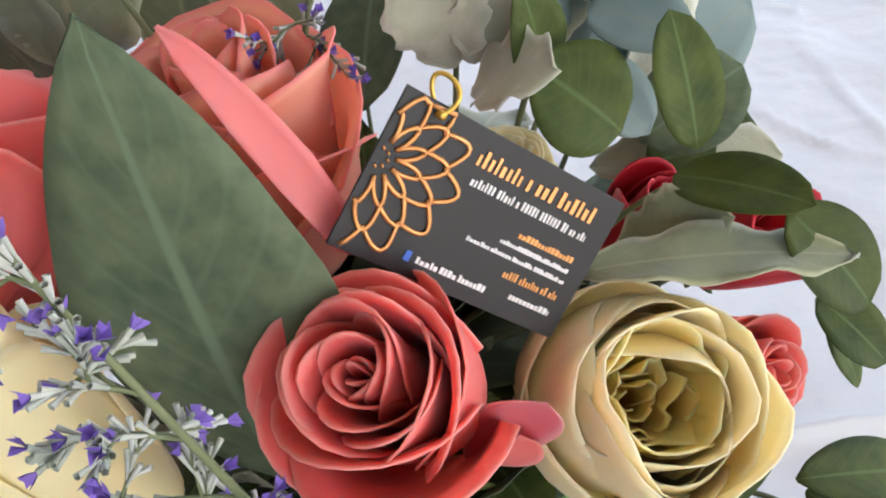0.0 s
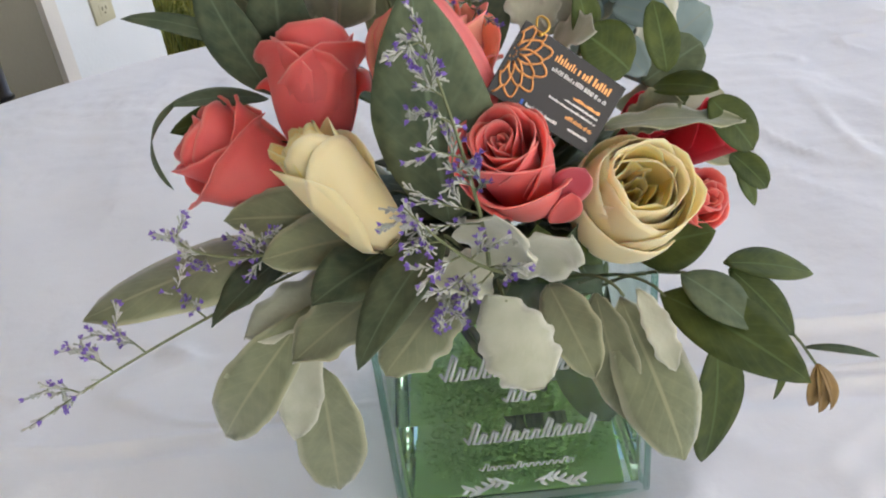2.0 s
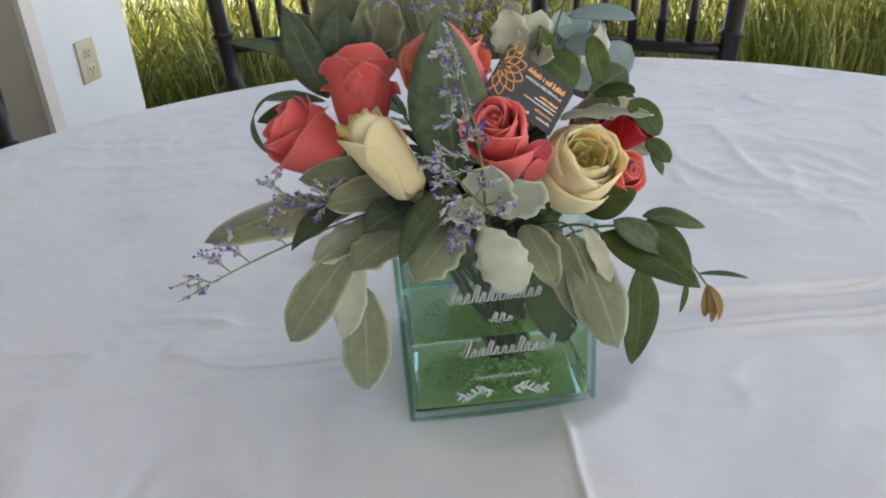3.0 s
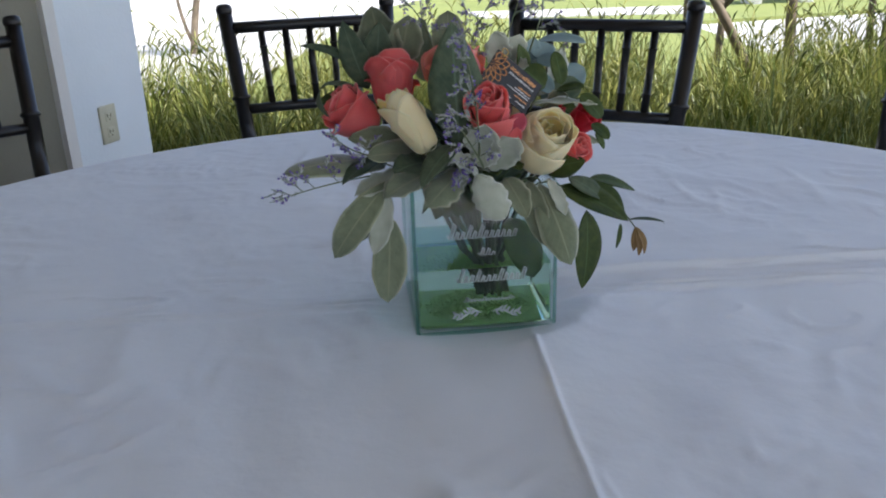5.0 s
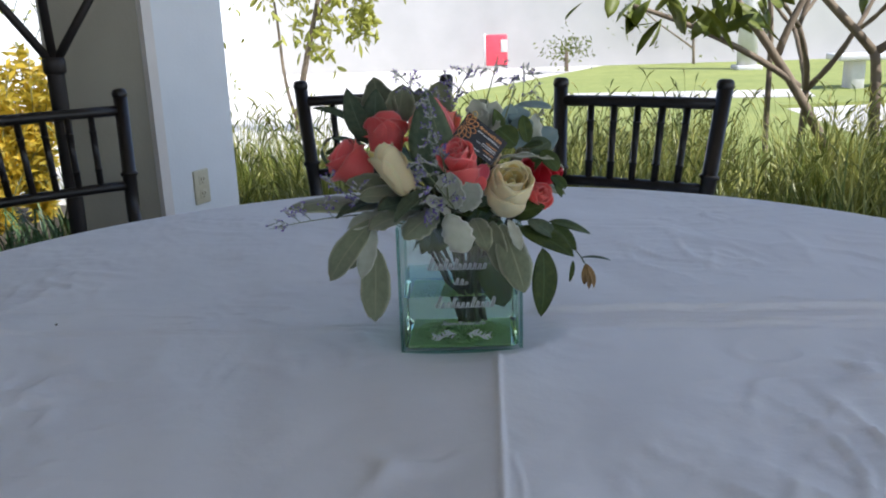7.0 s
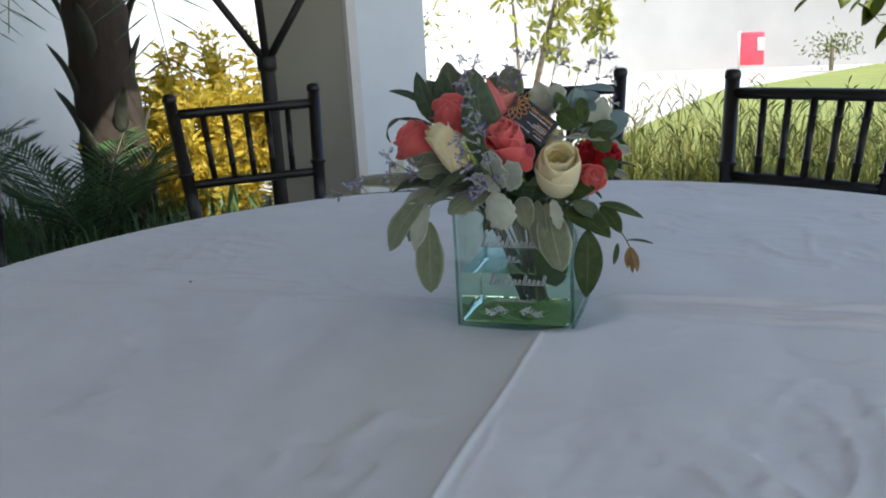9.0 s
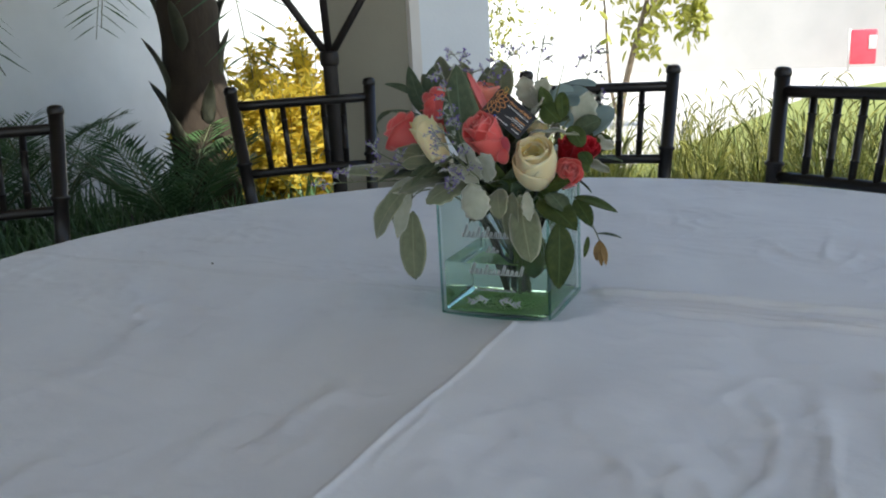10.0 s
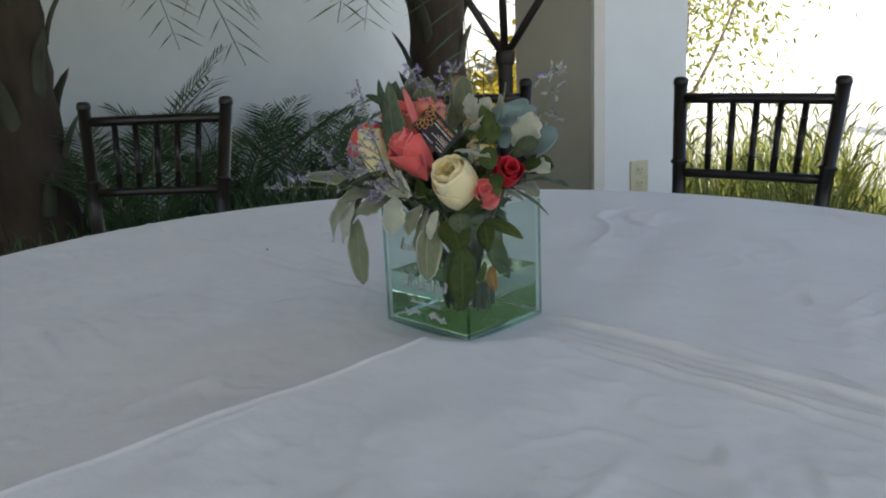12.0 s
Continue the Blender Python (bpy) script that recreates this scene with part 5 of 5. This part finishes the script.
for n_, (x, y, h) in enumerate(((-3.55, 3.95, 1.02), (-3.1, 4.05, 1.12), (-2.65, 3.9, 0.98), (-2.9, 3.45, 0.80), (-2.75, 3.6, 0.86), (-3.35, 3.55, 0.84), (-2.8, 3.2, 0.62), (-3.2, 3.15, 0.6))):
    yellow_shrub(x, y, h, 300 + n_)
g = Geo()
for k in range(170):
    x, y = rnd.uniform(-4.4, -1.75), rnd.uniform(0.2, 3.2)
    blades(g, x, y, 0.0, 18, rnd.uniform(0.18, 0.42), 0.10, 0.9, 0.008)
solid("low_foliage", g, PALMLEAF, "dark low foliage under the palms", "ground cover", "stuff", smooth=True)


def frond_geo(base, way, length, droop, leaflets=26, leaf_len=0.28, seed=0, width=0.012):
    """A feather palm frond: an arching rib with paired leaflets."""
    r2 = random.Random(seed)
    base, way = Vector(base), Vector(way).normalized()
    rib, leaf = Geo(), Geo()
    pts = [base + way * length * t + Vector((0, 0, -droop * length * t * t)) for t in [k / 14 for k in range(15)]]
    rib.tube(pts, [lerp(0.010, 0.002, k / 14) * min(1, length) for k in range(15)], 5)
    for k in range(leaflets):
        t = 0.18 + 0.82 * k / leaflets
        i = min(int(t * 14), 13)
        p = pts[i].lerp(pts[i + 1], t * 14 - i)
        d = (pts[i + 1] - pts[i]).normalized()
        s = d.cross(Vector((0, 0, 1))).normalized()
        for q in (-1, 1):
            ln = leaf_len * math.sin(math.pi * (0.15 + 0.8 * t)) ** 0.7 * r2.uniform(0.85, 1.1)
            e_ = p + (s * q * 0.8 + d * 0.62 + Vector((0, 0, r2.uniform(0.0, 0.25)))).normalized() * ln + Vector((0, 0, -0.12 * ln))
            w = d.cross(s) * 0.2 + d * 0.9
            mid = p.lerp(e_, 0.45) + Vector((0, 0, 0.02 * ln))
            leaf.add([p, mid - w * width / 2, e_, mid + w * width / 2], [(0, 1, 2, 3)])
    return rib, leaf


def palm_shrub(at, n, length, seed, up=0.9):
    r2 = random.Random(seed)
    t = thing("palm_shrub", (*at, 0), "low feathery green palm in the planting bed", "palm", "palms by the wall")
    for k in range(n):
        a = 2 * math.pi * k / n + r2.uniform(-0.3, 0.3)
        rib, leaf = frond_geo((at[0], at[1], 0.05), (math.cos(a) * 0.6, math.sin(a) * 0.6, up * r2.uniform(0.8, 1.2)), length * r2.uniform(0.8, 1.15), r2.uniform(0.15, 0.4), seed=k + seed, leaf_len=0.30, width=0.02)
        fr = part("frond", leaf, PALMLEAF, t, smooth=False)
        part("rib", rib, STEM, fr)
    return t


for n_, (x, y, n, ln) in enumerate(((-3.9, 1.9, 8, 1.35), (-2.95, 2.45, 12, 0.95), (-4.1, 1.2, 8, 1.35), (-3.4, 1.1, 7, 0.95), (-4.1, 2.6, 7, 1.05), (-3.5, -0.3, 7, 1.0))):
    palm_shrub((x, y), n, ln, 60 + n_)


def palm_tree(x, y, seed, r=0.17):
    r2 = random.Random(seed)
    t = thing("palm_tree", (x, y, 0), "tall palm with a rough brown trunk and old leaf bases", "palm", "palms by the wall")
    rows = []
    for k in range(40):
        z = 3.6 * k / 39
        rr = r * (1.25 - 0.25 * min(1, z)) * (1 + 0.05 * math.sin(k * 2.4))
        rows.append([(x + rr * math.cos(a) * (1 + 0.06 * noise.noise((a, z * 3, seed))), y + rr * math.sin(a) * (1 + 0.06 * noise.noise((a * 2, z * 3, seed))), z) for a in [2 * math.pi * q / 18 for q in range(18)]])
    part("trunk", Geo().grid(rows, closed=True), TRUNK, t)
    for k in range(26):
        a = k * 2.4
        z = 0.18 + 0.088 * k
        d = Vector((math.cos(a), math.sin(a), 0))
        b_ = Vector((x, y, z)) + d * r * 0.95
        part("leaf_base", leaf_geo(b_, b_ + d * r2.uniform(0.08, 0.17) + Vector((0, 0, r2.uniform(0.26, 0.42))), 0.075, d, bend=-0.08, blunt=0.6, shape=0.6, curl=-0.3, n=6, m=5, thick=0.012), BOOT, t)
    for k in range(11):
        a = 2 * math.pi * k / 11 + r2.uniform(-0.2, 0.2)
        rib, leaf = frond_geo((x + r * math.cos(a), y + r * math.sin(a), 2.6 + 0.06 * (k % 4)), (math.cos(a), math.sin(a), 0.35), r2.uniform(1.5, 1.9), r2.uniform(0.65, 0.95), 34, 0.45, seed + k, 0.016)
        fr = part("frond", leaf, PALMLEAF, t, smooth=False)
        part("rib", rib, STEM, fr)
    for k in range(7):
        a = 2 * math.pi * k / 7 + 0.4 + r2.uniform(-0.3, 0.3)
        rib, leaf = frond_geo((x + r * math.cos(a), y + r * math.sin(a), 2.3 + 0.05 * (k % 3)), (math.cos(a), math.sin(a), 0.1), r2.uniform(1.0, 1.4), r2.uniform(1.0, 1.25), 20, 0.5, seed + 40 + k, 0.012)
        fr = part("frond", leaf, PALMLEAF, t, "old frond hanging down", smooth=False)
        part("rib", rib, STEM, fr)
    return t


palm_tree(-3.22, 3.02, 5)
palm_tree(-3.75, 0.68, 6)

# iron post with three raised arms
post = thing("iron_stand", (-1.165, 1.375, 0), "black iron post with three raised arms by the pillar", "stand")
px, py = -1.165, 1.375
part("post", Geo().tube([(px, py, 0), (px, py, 0.5), (px, py, 1.0), (px, py, 1.05)], [0.026, 0.024, 0.024, 0.027], 12), IRON, post)
part("base_plate", Geo().tube([(px, py, 0), (px, py, 0.012), (px, py, 0.02)], [0.16, 0.16, 0.14], 24), IRON, post)
for dx, dy, h in ((-0.22, -0.10, 0.34), (0.20, 0.14, 0.34), (-0.05, 0.03, 0.9)):
    part("arm", Geo().tube([(px, py, 1.03), (px + dx * 0.5, py + dy * 0.5, 1.05 + h * 0.48), (px + dx, py + dy, 1.05 + h)], [0.013, 0.012, 0.012], 8), IRON, post)
part("collar", Geo().tube([(px, py, 1.005), (px, py, 1.012), (px, py, 1.045), (px, py, 1.052)], [0.026, 0.031, 0.031, 0.026], 12), IRON, post)


def twig_tree(name, label, trunk, limbs, leaf_sets, bark, leafm, seed, leaf_size, per):
    r2 = random.Random(seed)
    t = thing(name, trunk[0], label, "tree")
    for pts, r0, r1 in [(trunk, *limbs[0][1:3])] + [(l[0], l[1], l[2]) for l in limbs[1:]]:
        line = bezier(pts, 10)
        part("trunk" if pts is trunk else "limb", Geo().tube(line, [lerp(r0, r1, k / 9) * (1 + 0.08 * math.sin(k * 3.1)) for k in range(10)], 8), bark, t)
    g = Geo()
    for c, spread in leaf_sets:
        for _ in range(per):
            p = Vector(c) + Vector([r2.gauss(0, s) for s in spread])
            d = Vector((r2.uniform(-1, 1), r2.uniform(-1, 1), r2.uniform(-1.3, 0.1))).normalized()
            f = Vector([r2.uniform(-1, 1) for _ in range(3)])
            lf = leaf_geo(p, p + d * leaf_size * r2.uniform(0.6, 1.15), leaf_size * 0.3, f if abs(f.normalized().dot(d)) < 0.95 else d.orthogonal(), bend=0.06, n=4, m=3)
            g.add(lf.v, lf.f, lf.uv)
    part("crown", g, leafm, t, "scattered leaves with gaps")
    return t


# bare branching tree behind the chairs, with hanging leaves
twig_tree("plumeria_tree", "branching small tree with knobbly bare limbs and long leaves", [(2.25, 3.9, 0), (2.2, 3.95, 0.4), (2.22, 3.92, 0.7), (2.18, 3.94, 0.86)],
          [(None, 0.035, 0.028), ([(2.18, 3.94, 0.85), (2.0, 3.9, 1.05), (1.75, 3.85, 1.2), (1.55, 3.8, 1.55)], 0.026, 0.018), ([(2.18, 3.94, 0.85), (2.4, 3.9, 1.0), (2.75, 3.9, 1.1), (3.1, 3.9, 1.45)], 0.026, 0.018),
           ([(1.95, 3.5, 0.0), (1.8, 3.5, 0.5), (1.45, 3.45, 0.95), (1.1, 3.4, 1.35)], 0.030, 0.018), ([(1.62, 3.47, 0.72), (1.3, 3.4, 0.95), (0.95, 3.35, 1.08), (0.75, 3.3, 1.14)], 0.018, 0.010),
           ([(1.50, 3.46, 0.88), (1.55, 3.45, 1.1), (1.7, 3.45, 1.25), (1.75, 3.45, 1.6)], 0.020, 0.014), ([(2.6, 3.7, 0.0), (2.65, 3.7, 0.5), (2.6, 3.7, 0.9), (2.85, 3.7, 1.5)], 0.026, 0.018),
           ([(2.35, 3.9, 0.98), (2.5, 3.9, 1.2), (2.45, 3.85, 1.4), (2.55, 3.8, 1.7)], 0.016, 0.010), ([(1.85, 3.87, 1.14), (1.95, 3.9, 1.3), (2.0, 3.9, 1.5), (2.1, 3.9, 1.7)], 0.016, 0.010), ([(1.25, 3.42, 1.18), (1.4, 3.4, 1.3), (1.42, 3.4, 1.5), (1.5, 3.4, 1.7)], 0.014, 0.010), ([(3.3, 3.8, 0.0), (3.2, 3.8, 0.6), (3.35, 3.8, 1.1), (3.2, 3.8, 1.7)], 0.022, 0.014), ([(2.9, 4.2, 0.0), (2.75, 4.2, 0.6), (2.9, 4.2, 1.1), (2.7, 4.2, 1.6)], 0.024, 0.016), ([(1.75, 4.3, 0.0), (1.7, 4.3, 0.6), (1.8, 4.3, 1.1), (1.6, 4.3, 1.6)], 0.020, 0.014)],
          [((0.85, 3.3, 1.16), (0.16, 0.08, 0.05)), ((1.2, 3.35, 1.2), (0.12, 0.08, 0.06)), ((1.5, 3.7, 1.38), (0.2, 0.15, 0.08)), ((2.9, 3.9, 1.22), (0.25, 0.15, 0.10)), ((2.3, 3.9, 1.34), (0.3, 0.15, 0.08)), ((3.3, 3.8, 1.1), (0.2, 0.1, 0.12))], BARK, TREELEAF, 81, 0.24, 20)
def forking_tree(x, y, height, seed):
    """A small tree that forks three times into knobbly bare limbs with a few long leaves at the tips."""
    r2 = random.Random(seed)
    t = thing("plumeria_tree", (x, y, 0), "small tree with forking knobbly limbs and sparse long leaves", "tree", "small trees by the lawn")
    leaf = Geo()

    def grow(p, d, length, r, level):
        e_ = p + d * length
        mid = p.lerp(e_, 0.5) + Vector((r2.uniform(-0.05, 0.05), r2.uniform(-0.05, 0.05), -0.03)) * length * 2
        line = bezier([p, mid, e_], 8)
        part("trunk" if level == 0 else "limb", Geo().tube(line, [lerp(r, r * 0.78, k / 7) * (1 + 0.10 * math.sin(k * 2.7)) for k in range(8)], 7), BARK, t)
        if level == 3:
            for _ in range(7):
                w = (d + Vector([r2.uniform(-1, 1) for _ in range(3)])).normalized()
                lf = leaf_geo(e_, e_ + w * r2.uniform(0.09, 0.17) + Vector((0, 0, -0.05)), 0.038, w.orthogonal(), bend=0.08, n=4, m=3)
                leaf.add(lf.v, lf.f, lf.uv)
            return
        spin = r2.uniform(0, 6)
        for k in range(2 if level else 3):
            a = spin + 2 * math.pi * k / (2 if level else 3) + r2.uniform(-0.4, 0.4)
            q = Vector((math.cos(a), math.sin(a), 0))
            grow(e_, (d * 0.75 + q * 0.62 + Vector((0, 0, 0.12))).normalized(), length * r2.uniform(0.6, 0.85), r * 0.72, level + 1)

    grow(Vector((x, y, 0)), Vector((r2.uniform(-0.2, 0.2), 0, 1)).normalized(), height, 0.028, 0)
    part("crown", leaf, TREELEAF, t, "scattered long leaves")


for n_, (x, y, h) in enumerate(((1.9, 4.35, 0.62), (2.75, 3.75, 0.58), (3.5, 4.3, 0.66))):
    forking_tree(x, y, h, 500 + n_)
twig_tree("young_tree", "slender young tree with drooping yellow-green leaves", [(-1.95, 7.9, 0), (-1.9, 7.9, 0.5), (-1.75, 7.9, 0.9), (-1.6, 7.9, 1.5)],
          [(None, 0.04, 0.02), ([(-1.95, 7.9, 0.1), (-2.1, 7.9, 0.5), (-2.05, 7.9, 0.9), (-2.1, 7.9, 1.3)], 0.02, 0.012), ([(-1.7, 7.9, 1.1), (-1.5, 7.9, 1.4), (-1.3, 7.9, 1.5), (-1.15, 7.9, 1.3)], 0.015, 0.008)],
          [((-1.65, 7.9, 1.05), (0.16, 0.2, 0.16)), ((-1.6, 7.9, 1.45), (0.28, 0.25, 0.14)), ((-1.2, 7.9, 1.15), (0.06, 0.1, 0.12)), ((-1.9, 7.9, 1.5), (0.2, 0.2, 0.1))], BARK, YLEAF, 82, 0.16, 110)
twig_tree("shrub_tree", "airy pale-leaved shrub against the bright wall", [(-2.5, 4.6, 0), (-2.5, 4.6, 0.5), (-2.4, 4.6, 0.9), (-2.4, 4.6, 1.6)], [(None, 0.02, 0.01), ([(-2.45, 4.6, 0.5), (-2.2, 4.6, 0.9), (-2.1, 4.7, 1.2), (-2.0, 4.7, 1.6)], 0.014, 0.006), ([(-2.45, 4.6, 0.4), (-2.6, 4.7, 0.8), (-2.7, 4.7, 1.1), (-2.7, 4.7, 1.5)], 0.014, 0.006)],
          [((-2.35, 4.7, 1.0), (0.28, 0.3, 0.28)), ((-2.2, 4.7, 1.4), (0.3, 0.3, 0.2))], BARK, YLEAF, 83, 0.055, 1000)
twig_tree("far_shrub", "small dark round shrub before the far wall", [(1.55, 15.5, 0), (1.55, 15.5, 0.2), (1.55, 15.5, 0.3), (1.55, 15.5, 0.4)], [(None, 0.04, 0.03)],
          [((1.55, 15.5, 0.45), (0.22, 0.2, 0.14))], BARK, TREELEAF, 84, 0.10, 240)
twig_tree("wall_shrub", "thin climbing shrub before the far wall", [(4.1, 16.3, 0), (4.1, 16.3, 0.5), (4.0, 16.3, 0.8), (4.2, 16.3, 1.3)], [(None, 0.03, 0.015), ([(4.1, 16.3, 0.3), (3.6, 16.3, 0.7), (3.3, 16.3, 0.8), (2.9, 16.3, 1.3)], 0.02, 0.01)],
          [((4.1, 16.3, 0.8), (0.35, 0.1, 0.3)), ((3.0, 16.3, 1.0), (0.25, 0.1, 0.25))], BARK, TREELEAF, 85, 0.12, 60)

red = thing("red_panel", (0.22, 16.2, 0), "red plastic panel with a pale patch on a thin post", "panel")
part("post", Geo().tube([(0.02, 16.2, 0), (0.02, 16.2, 0.72)], 0.025, 8), CONCRETE, red)
part("board", Geo().box((0.03, 16.17, 0.10), (0.46, 16.23, 0.70), None, 0.03), REDP, red)
part("patch", Geo().box((0.33, 16.155, 0.36), (0.455, 16.17, 0.60), None, 0.01), CONCRETE, red, "pale patch")

bench = thing("garden_bench", (5.2, 10.6, 0), "white concrete garden bench on the paving", "bench")
part("bench_top", Geo().box((4.55, 10.35, 0.38), (5.85, 10.85, 0.46), None, 0.02), CONCRETE, bench)
for x in (4.75, 5.45):
    part("bench_leg", Geo().box((x, 10.45, 0.0), (x + 0.18, 10.75, 0.38), None, 0.02), CONCRETE, bench)
col = thing("garden_column", (4.6, 14.5, 0), "white concrete garden column by the far wall", "column")
part("shaft", Geo().tube([(4.6, 14.5, 0.08), (4.6, 14.5, 2.3)], [0.17, 0.16], 20), CONCRETE, col)
part("foot", Geo().box((4.38, 14.28, 0.0), (4.82, 14.72, 0.09), None, 0.02), CONCRETE, col)
